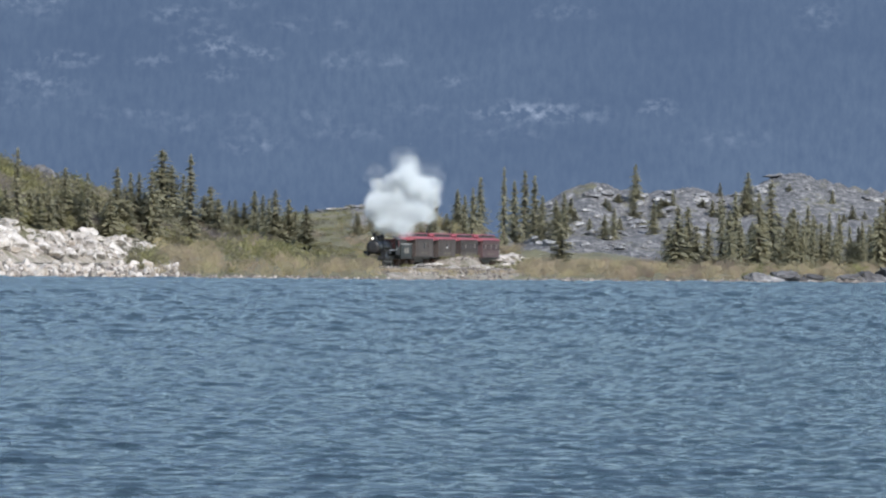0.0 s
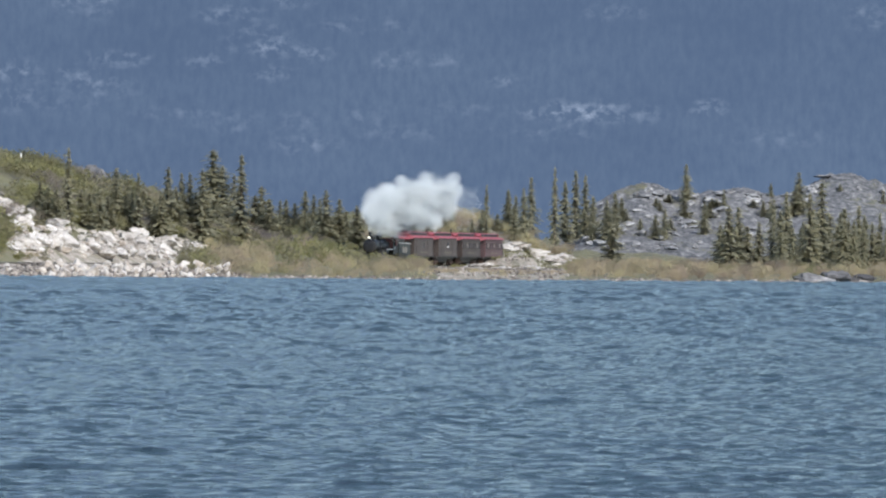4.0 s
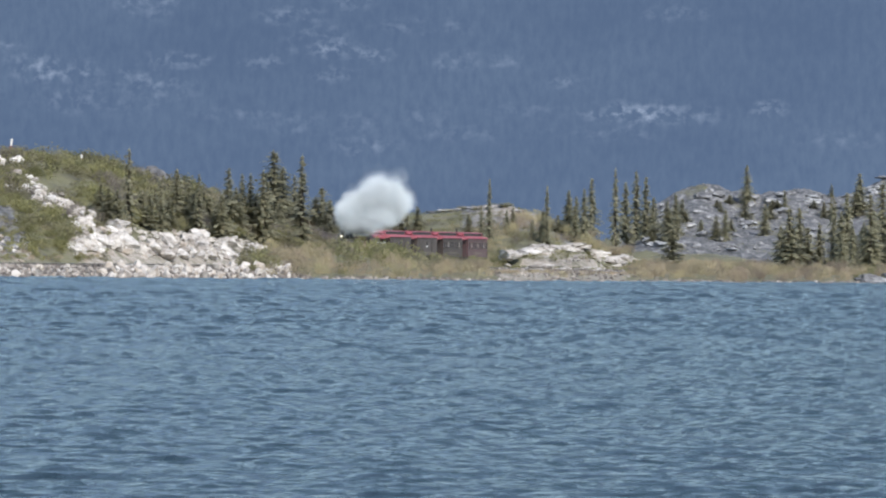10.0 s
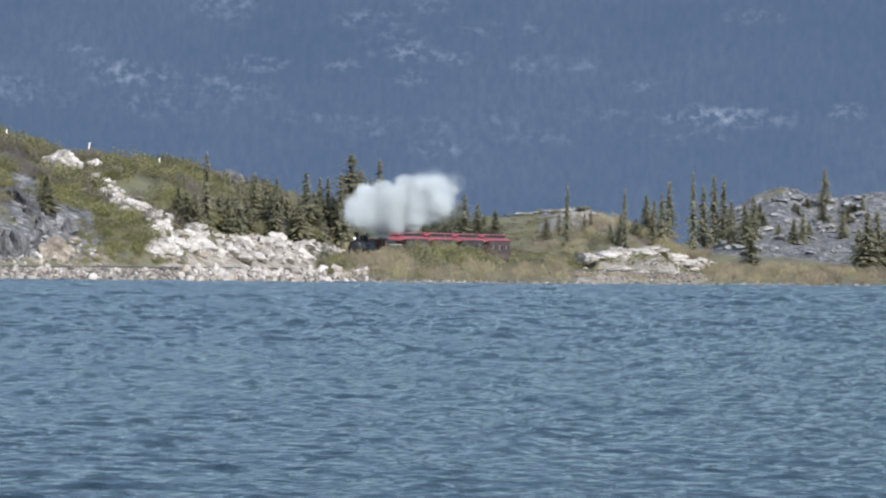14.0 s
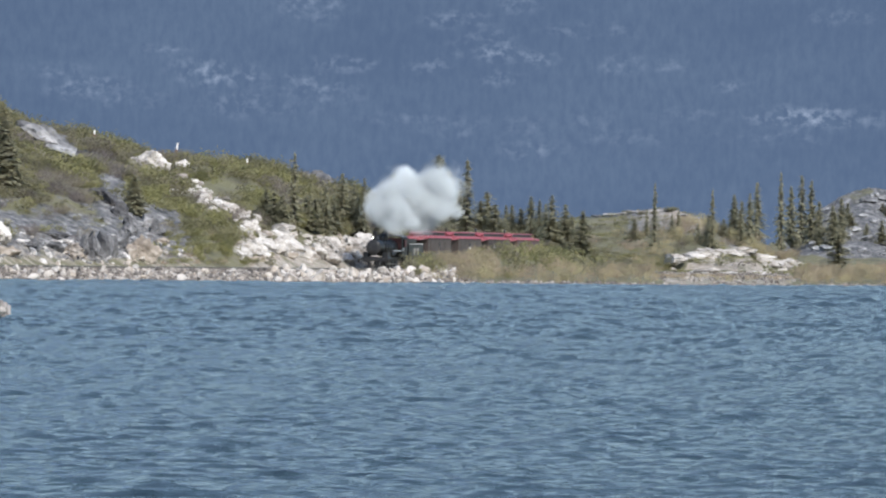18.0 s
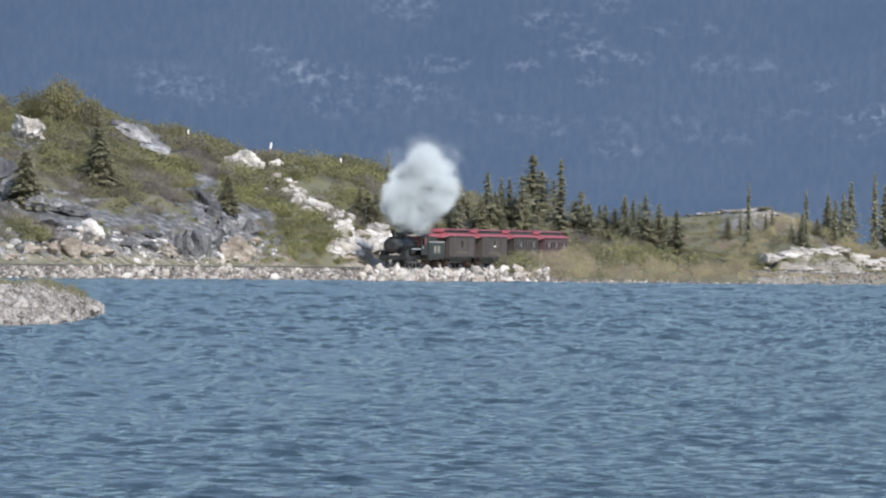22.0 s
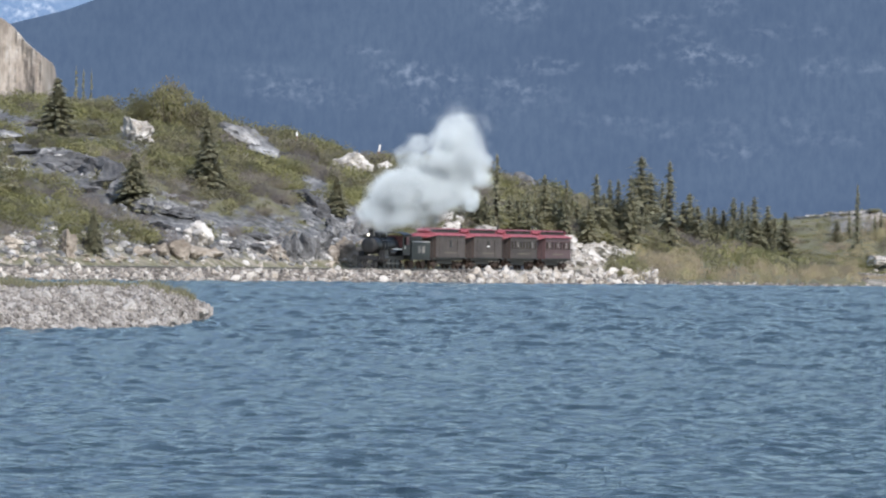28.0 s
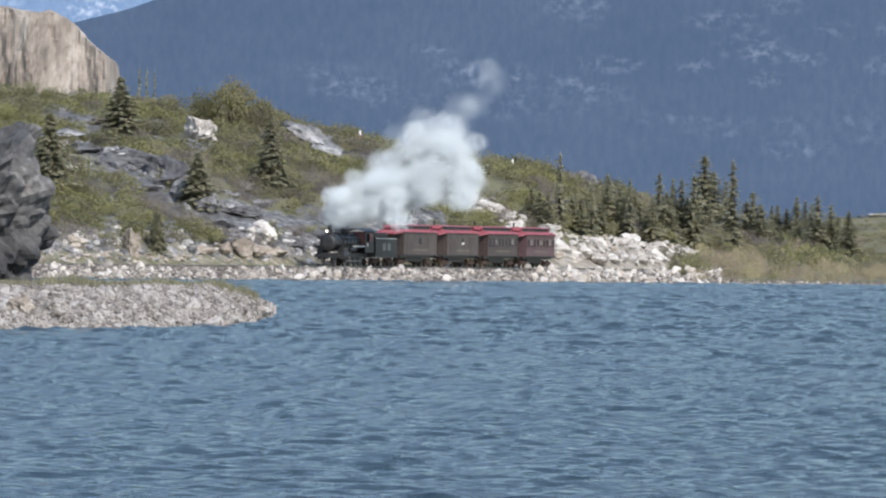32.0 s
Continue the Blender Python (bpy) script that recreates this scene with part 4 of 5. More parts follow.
for _ in range(26):
    _u = _rt.uniform(650, 1300)
    _foot = _rt.uniform(24, lerp_table(FAR, _u) - 22)
    TREES.append((_u, _foot + _rt.uniform(14, 40), _foot, 0, _rt.uniform(9, 18)))
for _ in range(34):
    _u = _rt.uniform(975, 1320)
    _foot = _rt.uniform(-2, 30)
    TREES.append((_u, _foot + _rt.uniform(30, 74), _foot, 0, _rt.uniform(18, 32)))
for _ in range(16):
    _u = _rt.uniform(-320, 250)
    _foot = lerp_table(RIDGE, _u) * 0.42 + 16
    TREES.append((_u, _foot + _rt.uniform(30, 62), _foot, _rt.uniform(0, 20), _rt.uniform(18, 28)))
_first = {}
for i, (u, top, foot, extra, wide) in enumerate(TREES):
    p = seen_ground(u, foot - 12 if -335 < u < 260 else foot)
    p = ground(u, p.y + extra) if u < 560 or foot > 22 else ground(u, float(table(SHORE, u)) + 95 + 2 * extra - 0.8 * foot)
    hgt = max(1.2, EYE.z + top * p.y / LENS - p.z)
    wid = wide * p.y / LENS
    k = 4 if wid / hgt < 0.21 else i % 4 if wid / hgt > 0.24 else (2, 5, 0)[i % 3]
    if u < -400 and wide > 25:
        k = 6 + i % 2
    sxy = (1.5 if k > 5 else 2.0) * wid / (2 * SPRUCE[k][1] * 0.92)
    m = Matrix.LocRotScale(p, Euler((0, 0, i * 2.4)), (sxy, sxy, hgt / 7.1))
    far = p.y > 930
    if k not in _first:
        _first[k] = make_tree(SPRUCE[k][0], _trunk, "dark green subalpine spruce standing near the lake shore")
        _first[k].matrix_world = m
        t = _first[k]
    else:
        sc = Matrix.Diagonal((*_first[k].scale, 1)).inverted()
        t = copy_thing(_first[k], m @ sc)
    if wid / hgt < 0.2:
        tagged(t, "thin tall dark spruce with a narrow crown")
    elif far:
        tagged(t, "distant spruce before the grey rock ridge")


def bush_meshes(seed, mat, n=620, leaf=0.085, r=1.0, upright=False):
    rnd = random.Random(seed)
    verts, faces = [], []
    lobes = [(Vector((rnd.uniform(-.6, .6), rnd.uniform(-.6, .6), rnd.uniform(.35, .75))), rnd.uniform(.35, .6)) for _ in range(7)]
    for _ in range(n):
        c, lr = lobes[rnd.randrange(7)]
        v = Vector((rnd.gauss(0, 1), rnd.gauss(0, 1), rnd.gauss(0, 1))).normalized() * lr * (rnd.uniform(.6, 1.0) + abs(rnd.gauss(0, .12)))
        p = c + v
        if p.z < 0.02:
            continue
        a = Vector((rnd.gauss(0, 1), rnd.gauss(0, 1), rnd.gauss(0, 1))).normalized() * leaf * rnd.uniform(.6, 1.4)
        if upright:
            a = Vector((rnd.gauss(0, .4), rnd.gauss(0, .4), 1)).normalized() * leaf * rnd.uniform(1.0, 2.4)
        b = a.orthogonal().normalized() * leaf * rnd.uniform(.5, 1.0) * (0.35 if upright else 1)
        o = len(verts)
        verts += [p - a, p + b * 1.3, p + a]
        faces += [(o, o + 1, o + 2)]
    crown = mesh_of("leaves", verts, faces, mat)
    bm = bmesh.new()
    for _ in range(9):
        a = rnd.uniform(0, 6.28)
        e = Vector((math.cos(a) * rnd.uniform(.2, .7), math.sin(a) * rnd.uniform(.2, .7), rnd.uniform(.6, 1.0)))
        rod(bm, (e.x * .1, e.y * .1, -0.1), e, 0.02, 0.006, 4)
    st = bpy.data.meshes.new("stems")
    bm.to_mesh(st)
    bm.free()
    st.materials.append(BARK)
    return crown, st


def build_bushes():
    rnd = random.Random(31)
    kinds = {}
    for k in range(4):
        kinds["green", k] = bush_meshes(300 + k, WILLOW, 760, .066)
        kinds["tan", k] = bush_meshes(340 + k, TAN_TWIGS, 620, 0.08, upright=True)
        kinds["bare", k] = bush_meshes(320 + k, WILLOW_BARE, 620, 0.075, upright=True)
    proto, rest = {}, {"green": [], "bare": [], "tan": []}
    count = [0]

    def put(kind, p, r, h, single=True):
        k = rnd.randrange(4)
        m = Matrix.LocRotScale(p, Euler((0, 0, rnd.uniform(0, 6.28))), (r, r, h))
        if not single or count[0] >= 300:
            rest[kind].append(m)
            return
        count[0] += 1
        if (kind, k) not in proto:
            t = new("willow_bush")
            for n, me in zip(("foliage", "stem"), kinds[kind, k]):
                o = new(n, me)
                o.parent = t
            tagged(t, "olive green leafing willow scrub" if kind == "green" else "tan dry willow scrub along the water" if kind == "tan" else "brownish willow thicket with few leaves", "bush", "willow scrub along the shore" if kind != "green" else "willow scrub on the hillside")
            t.matrix_world = m
            proto[kind, k] = t
        else:
            q = proto[kind, k]
            copy_thing(q, m @ Matrix.Diagonal((*q.scale, 1)).inverted())
    # the round bush on the shoulder
    p = seen_ground(-855, 225, 760)
    for dx, s, hh in ((0, 2.9, 4.6), (-2.2, 2.0, 3.5), (2.8, 2.2, 3.0)):
        b = new("willow_bush")
        for nm, me in zip(("foliage", "stem"), bush_meshes(350 + int(dx * 3), WILLOW, 4200, .045)):
            o = new(nm, me)
            o.parent = b
        b.matrix_world = Matrix.LocRotScale(p + Vector((dx, 0, -.3)), Euler((0, 0, dx)), (s, s, hh))
        tagged(b, "tall rounded olive green willow on the hill's shoulder", "bush", "willow scrub on the hillside")
    # hillside
    n = 0
    while n < 3300:
        u = rnd.uniform(-1340, 160)
        dt = float(np.interp(u, TU, TD))
        d = dt + 14 + rnd.random() * (lerp_table(RIDGE_D, u) + 6 - 14)
        x = u * d / LENS
        low = (d - dt) < 45 and u < -420
        if noise.noise(Vector((x * 0.12, d * 0.04, 2.2))) < (-0.12 if low else -0.5):
            continue
        if -370 < u < 0 and d < dt + 34:
            continue
        p = ground(u, d)
        w = (p.z - EYE.z) * LENS / d
        # bare rock shows through the scrub
        if rnd.random() < 0.93 * float(bare_rock(u, w)):
            continue
        r = rnd.uniform(.6, 1.6)
        put("green" if noise.noise(Vector((x * 0.2, d * 0.07, 9.2))) > 0.12 - w / 500 else "bare", p, r, r * rnd.uniform(.55, .9), n % 14 == 0)
        n += 1
    # thickets between water and track, and the meadow behind
    for i in range(1500):
        u = rnd.uniform(-60, 1340)
        ds = float(table(SHORE, u))
        dt = float(np.interp(u, TU, TD))
        if 365 < u < 620:
            d = dt + rnd.uniform(14, 70)
            if d < dt + 34 and 400 < u:
                continue
        elif u < 365:
            d = ds + rnd.uniform(6, max(20, dt - ds - 14))
            if rnd.random() < .3:
                d = dt + rnd.uniform(14, 80)
        else:
            d = ds + 7 + 223 * rnd.random() ** 1.25
        r = rnd.uniform(.6, 1.4)
        hh = 1.5 if 60 < u < 230 and ds + 25 < d < dt else 1.2
        green = noise.noise(Vector((u * 0.012, d * 0.02, 5.2))) > (0.42 if d < ds + 40 or u > 620 else 0.15)
        put("green" if green else "tan", ground(u, d), r, r * rnd.uniform(.6, .95) * hh, i % 9 == 0)
    for i in range(90):
        u = rnd.uniform(370, 640)
        ds = float(table(SHORE, u))
        r = rnd.uniform(.3, .7)
        put("tan", ground(u, ds + rnd.uniform(14, 60)), r, r * .6, False)
    # the crest's yellow-green willows, and the grassy foot of the slope
    for i in range(260):
        u = rnd.uniform(-960, -120)
        d = float(np.interp(u, TU, TD)) + lerp_table(RIDGE_D, u) - rnd.uniform(-2, 22)
        r = rnd.uniform(.8, 1.7)
        put("green", ground(u, d), r, r * rnd.uniform(.6, .95), i % 12 == 0)
    for i in range(260):
        u = rnd.uniform(-500, -300)
        d = float(np.interp(u, TU, TD)) + rnd.uniform(10, 38)
        r = rnd.uniform(.3, .8)
        put("green" if rnd.random() < .7 else "tan", ground(u, d), r, r * .6, False)
    # low growth between the hill's bushes
    for i in range(1500):
        u = rnd.uniform(-1330, 160)
        dt = float(np.interp(u, TU, TD))
        d = dt + 16 + rnd.random() ** .8 * (lerp_table(RIDGE_D, u) + 6)
        if -370 < u < 0 and d < dt + 34:
            continue
        p = ground(u, d)
        if rnd.random() < 0.8 * float(bare_rock(u, (p.z - EYE.z) * LENS / d)):
            continue
        r = rnd.uniform(.3, .75)
        put("green" if rnd.random() < .5 else "bare", ground(u, d), r, r * .7, False)
    # the meadow's and the mound's low scrub
    for i in range(700):
        u = rnd.uniform(100, 640)
        d = rnd.uniform(860, 955)
        r = rnd.uniform(.4, 1.0)
        put("green", ground(u, d), r, r * .4, False)
    # the green meadow left of the mound
    for i in range(420):
        u = rnd.uniform(-40, 330)
        d = rnd.uniform(790, 945)
        r = rnd.uniform(.4, 1.1)
        put("green", ground(u, d), r, r * .55, False)
    for kind, mat in (("green", WILLOW), ("bare", WILLOW_BARE), ("tan", TAN_TWIGS)):
        srcs = []
        for k in range(3):
            me = bush_meshes(400 + k + (10 if kind == "bare" else 0), mat, 190, 0.098 if kind == "green" else 0.09, upright=kind != "green")[0]
            a = np.empty(len(me.vertices) * 3)
            me.vertices.foreach_get("co", a)
            srcs.append(np.c_[a.reshape(-1, 3), np.ones(len(me.vertices))])
        blocks = [srcs[i % 3] @ np.array(m).T for i, m in enumerate(rest[kind])]
        co = np.concatenate(blocks)[:, :3]
        me = bpy.data.meshes.new("scrub")
        me.vertices.add(len(co))
        me.vertices.foreach_set("co", co.ravel())
        me.loops.add(len(co))
        me.loops.foreach_set("vertex_index", np.arange(len(co)))
        me.polygons.add(len(co) // 3)
        me.polygons.foreach_set("loop_start", np.arange(0, len(co), 3))
        me.update(calc_edges=True)
        me.materials.append(mat)
        tagged(new("scrub", me), "leafing willow scrub covering the slope" if kind == "green" else "dry tan willow scrub along the shore" if kind == "tan" else "bare brown willow scrub on the slope", "scrub", kind="stuff")


build_bushes()


# ---- marker posts on the hill ----
for u, tip in ((-480, 208), (-622, 229), (-351, 181)):
    p = ground(u, float(np.interp(u, TU, TD)) + lerp_table(RIDGE_D, u) - 3)
    h = EYE.z + tip * p.y / LENS - p.z
    bm = bmesh.new()
    box(bm, -.085, .085, -.085, .085, -.4, h, .02)
    post = new("marker_post")
    post.location = p
    part("post", bm, WHITE, post)
    bm = bmesh.new()
    box(bm, -.095, .095, -.095, .095, h * .3, h * .7, .01)
    part("band", bm, RED, post, "red painted band")
    post.rotation_euler = (0, radians(9 if u == -480 else 2), 0)
    tagged(post, "slim white marker post on the hillside", "post", "marker posts")


# ---- track ----
def build_track():
    root = new("railway_track")
    tagged(root, "single narrow-gauge railway track on a gravel bed", "railway")
    for side in (-0.457, 0.457):
        verts, faces = [], []
        ss = np.arange(-120, 330, 3.0)
        for s in ss:
            p, h = on_track(s)
            n = Vector((-h.y, h.x, 0))
            for dx, dz in ((-.035, -.12), (.035, -.12), (.035, 0), (-.035, 0)):
                q = p + n * (side + dx)
                verts.append((q.x, q.y, RAIL_Z + dz))
        for i in range(len(ss) - 1):
            for k in range(4):
                faces.append((i * 4 + k, i * 4 + (k + 1) % 4, i * 4 + 4 + (k + 1) % 4, i * 4 + 4 + k))
        o = new("rail", mesh_of("rail", verts, faces, STEEL))
        o.parent = root
    bm = bmesh.new()
    box(bm, -.1, .1, -1.05, 1.05, -.08, .08)
    tie = bpy.data.meshes.new("tie")
    bm.to_mesh(tie)
    bm.free()
    tie.materials.append(WOOD)
    for i in range(300):
        p, h = on_track(4 + i * 1.05)
        o = new("tie", tie)
        o.parent = root
        o.matrix_local = Matrix.LocRotScale((p.x, p.y, RAIL_Z - .20), Euler((0, 0, math.atan2(h.y, h.x))), None)


build_track()


# ---- train: x forward, z up, rail top at 0 ----
def wheelset(name, parent, x, r, mat=BLACK, spokes=8):
    axle = part(name, rod(bmesh.new(), (0, -.5, 0), (0, .5, 0), .06, None, 8), STEEL, parent)
    axle.location = (x, 0, r)
    for sy in (-.50, .50):
        bm = bmesh.new()
        lathe(bm, [(r * .80, -.06), (r, -.06), (r, .06), (r * .80, .06)], "Y", (0, sy, 0), 20)
        rod(bm, (0, sy - .07, 0), (0, sy + .07, 0), r * .22, None, 10)
        for k in range(spokes):
            a = math.pi * 2 * k / spokes
            rod(bm, (0, sy, 0), (math.cos(a) * r * .84, sy, math.sin(a) * r * .84), .035, None, 5)
        part("wheel", bm, mat, axle)
    return axle


WHEELS = []


def build_locomotive():
    t = new("steam_locomotive")
    tagged(t, "black narrow-gauge steam locomotive with a red-framed cab", "locomotive")
    # front of pilot at x = 8.6
    part("smokebox", lathe(bmesh.new(), [(.30, 7.42), (.62, 7.40), (.74, 7.30), (.76, 7.2), (.76, 5.75)], "X", (0, 0, 2.05), 24), BLACK, t, "sooty grey-black smokebox", True)
    part("boiler", lathe(bmesh.new(), [(.72, 5.75), (.72, 3.2), (.80, 2.4), (.80, 1.2)], "X", (0, 0, 2.05), 24), BLACK, t, "", True)
    for x in (5.75, 4.8, 3.9, 3.0):
        part("boiler_band", lathe(bmesh.new(), [(.735, x - .04), (.75, x), (.735, x + .04)], "X", (0, 0, 2.05), 24), STEEL, t)
    part("smokestack", lathe(bmesh.new(), [(.30, 2.7), (.20, 2.85), (.20, 3.35), (.26, 3.5), (.24, 3.62)], "Z", (6.7, 0, 0), 16), BLACK, t, "", True)
    hl = part("headlight", lathe(bmesh.new(), [(.17, 0), (.19, .08), (.19, .38), (.10, .45)], "X", (7.0, 0, 3.0), 14), BLACK, t)
    g = bpy.data.materials.new("lit_headlight_glass")
    g.use_nodes = True
    pb = g.node_tree.nodes["Principled BSDF"]
    pb.inputs["Emission Color"].default_value, pb.inputs["Emission Strength"].default_value = (1, .93, .78, 1), 2.0
    part("headlight_lens", lathe(bmesh.new(), [(.11, 0), (.09, .03)], "X", (7.46, 0, 3.0), 14), g, hl, "lit headlight lens")
    part("bell", lathe(bmesh.new(), [(.17, 0), (.14, .1), (.10, .25), (.03, .3)], "Z", (5.9, 0, 2.9), 12), STEEL, t)
    part("sand_dome", lathe(bmesh.new(), [(.34, 2.6), (.33, 3.05), (.24, 3.25), (.05, 3.32)], "Z", (5.1, 0, 0), 16), BLACK, t, "", True)
    part("steam_dome", lathe(bmesh.new(), [(.36, 2.6), (.35, 3.15), (.26, 3.36), (.05, 3.44)], "Z", (3.3, 0, 0), 16), BLACK, t, "", True)
    bm = bmesh.new()
    rod(bm, (2.5, 0, 2.8), (2.5, 0, 3.7), .12, .15, 10)
    part("whistle", bm, BLACK, t)
    for sy in (-1, 1):
        bm = bmesh.new()
        box(bm, 1.2, 6.4, sy * .8, sy * 1.12, 1.72, 1.78)
        part("running_board", bm, BLACK, t)
        bm = bmesh.new()
        box(bm, 1.2, 4.0, sy * 1.10, sy * 1.14, 1.68, 1.80)
        part("board_stripe", bm, WHITE, t, "white-edged running board")
        bm = bmesh.new()
        rod(bm, (5.4, sy * .98, .92), (6.6, sy * .98, .92), .34, None, 16)
        box(bm, 5.45, 6.55, sy * .98 - .28, sy * .98 + .28, 1.15, 1.62, .03)
        part("cylinder", bm, BLACK, t)
        rod_bm = bmesh.new()
        box(rod_bm, .9, 4.6, sy * .66, sy * .72, .40, .52)
        part("side_rod", rod_bm, STEEL, t)
        bm = bmesh.new()
        box(bm, 3.8, 5.5, sy * .76, sy * .82, .70, .82)
        part("main_rod", bm, STEEL, t)
        bm = bmesh.new()
        rod(bm, (1.3, sy * .78, 2.5), (6.4, sy * .78, 2.5), .025, None, 6)
        part("handrail", bm, STEEL, t)
        bm = bmesh.new()
        rod(bm, (3.2, sy * .98, 1.45), (4.6, sy * .98, 1.45), .2, None, 12)
        part("air_tank", bm, BLACK, t)
        # cab side
        bm = bmesh.new()
        box(bm, -.9, 1.2, sy * 1.15 - .03, sy * 1.15 + .03, 1.2, 2.15)
        box(bm, -.9, -.55, sy * 1.15 - .03, sy * 1.15 + .03, 2.15, 3.0)
        box(bm, .85, 1.2, sy * 1.15 - .03, sy * 1.15 + .03, 2.15, 3.0)
        box(bm, -.9, 1.2, sy * 1.15 - .03, sy * 1.15 + .03, 2.85, 3.0)
        part("cab_side", bm, BLACK, t)
        bm = bmesh.new()
        box(bm, -.55, .15, sy * 1.17 - .03, sy * 1.17 + .03, 2.15, 2.85)
        part("cab_window_frame", bm, ROOF_DARK, t, "red painted cab window frame")
        bm = bmesh.new()
        box(bm, .45, .70, sy * 1.185 - .005, sy * 1.185 + .005, 1.75, 2.0)
        part("number_bar", bm, WHITE, t, "small white marking")
    bm = bmesh.new()
    box(bm, 1.14, 1.2, -1.15, 1.15, 1.9, 3.0)
    part("cab_front", bm, ROOF_DARK, t, "dark red cab front")
    bm = bmesh.new()
    lathe_pts = []
    for k in range(9):
        y = -1.3 + 2.6 * k / 8
        lathe_pts.append((y, 3.0 + .28 * (1 - (y / 1.3) ** 2)))
    vs = [[bm.verts.new((x, y, z + dz)) for y, z in lathe_pts] for x, dz in ((-1.2, 0), (1.45, 0), (1.45, .06), (-1.2, .06))]
    for a, b in ((0, 1), (1, 2), (2, 3), (3, 0)):
        for k in range(8):
            bm.faces.new((vs[a][k], vs[a][k + 1], vs[b][k + 1], vs[b][k]))
    part("cab_roof", bm, BLACK, t)
    bm = bmesh.new()
    box(bm, -1.0, 7.4, -.55, .55, .75, 1.15, .03)
    part("frame", bm, BLACK, t)
    bm = bmesh.new()
    box(bm, 7.3, 7.6, -1.1, 1.1, .75, 1.05, .03)
    part("pilot_beam", bm, BLACK, t)
    for k in range(9):
        y = -1.0 + 2.0 * k / 8
        part("pilot_bar", rod(bmesh.new(), (7.55, y, .8), (8.2 - abs(y) * .45, y * .75, .12), .04, None, 6), BLACK, t)
    for sy in (-1, 1):
        part("pilot_foot_rail", rod(bmesh.new(), (7.8, .8 * sy, .12), (8.2, 0, .12), .05, None, 6), BLACK, t)
    for x in (.9, 2.1, 3.3, 4.5):
        WHEELS.append((wheelset("driving_wheels", t, x, .48, BLACK, 10), .48))
    WHEELS.append((wheelset("pilot_wheels", t, 6.9, .33, BLACK, 8), .33))
    return t


def build_tender():
    t = new("tender")
    tagged(t, "dark green tender with white lettering behind the locomotive", "tender")
    bm = bmesh.new()
    box(bm, -3.0, 3.0, -1.15, 1.15, .95, 2.55, .08)
    part("tank", bm, GREEN, t)
    bm = bmesh.new()
    box(bm, -1.0, 2.9, -1.0, 1.0, 2.55, 2.95, .1)
    part("coal_bunker", bm, BLACK, t)
    bm = bmesh.new()
    box(bm, -3.1, 3.1, -1.18, 1.18, .8, .95)
    part("frame", bm, BLACK, t)
    for sy in (-1, 1):
        bm = bmesh.new()
        box(bm, -2.9, 2.9, sy * 1.155, sy * 1.165, 2.42, 2.47)
        part("stripe", bm, WHITE, t, "thin pale stripe")
        for x0, x1 in ((-1.15, -.95), (-.85, -.40), (.15, .35), (.45, .95)):
            bm = bmesh.new()
            box(bm, x0, x1, sy * 1.152, sy * 1.164, 1.40, 2.05)
            part("marking_bar", bm, BLIND, t, "white painted marking")
        for xb in (-1.9, 1.9):
            bm = bmesh.new()
            box(bm, xb - .8, xb + .8, sy * .72 - .05, sy * .72 + .05, .32, .62, .03)
            part("truck_frame", bm, RUST, t)
    for x in (-2.5, -1.3, 1.3, 2.5):
        WHEELS.append((wheelset("wheels", t, x, .38, RUST, 0), .38))
    return t


BLIND = material("faded_blind_cloth", [(0.3, .22, .21, .19), (0.7, .34, .32, .29)], 3, 4, 0.9, 0.05)


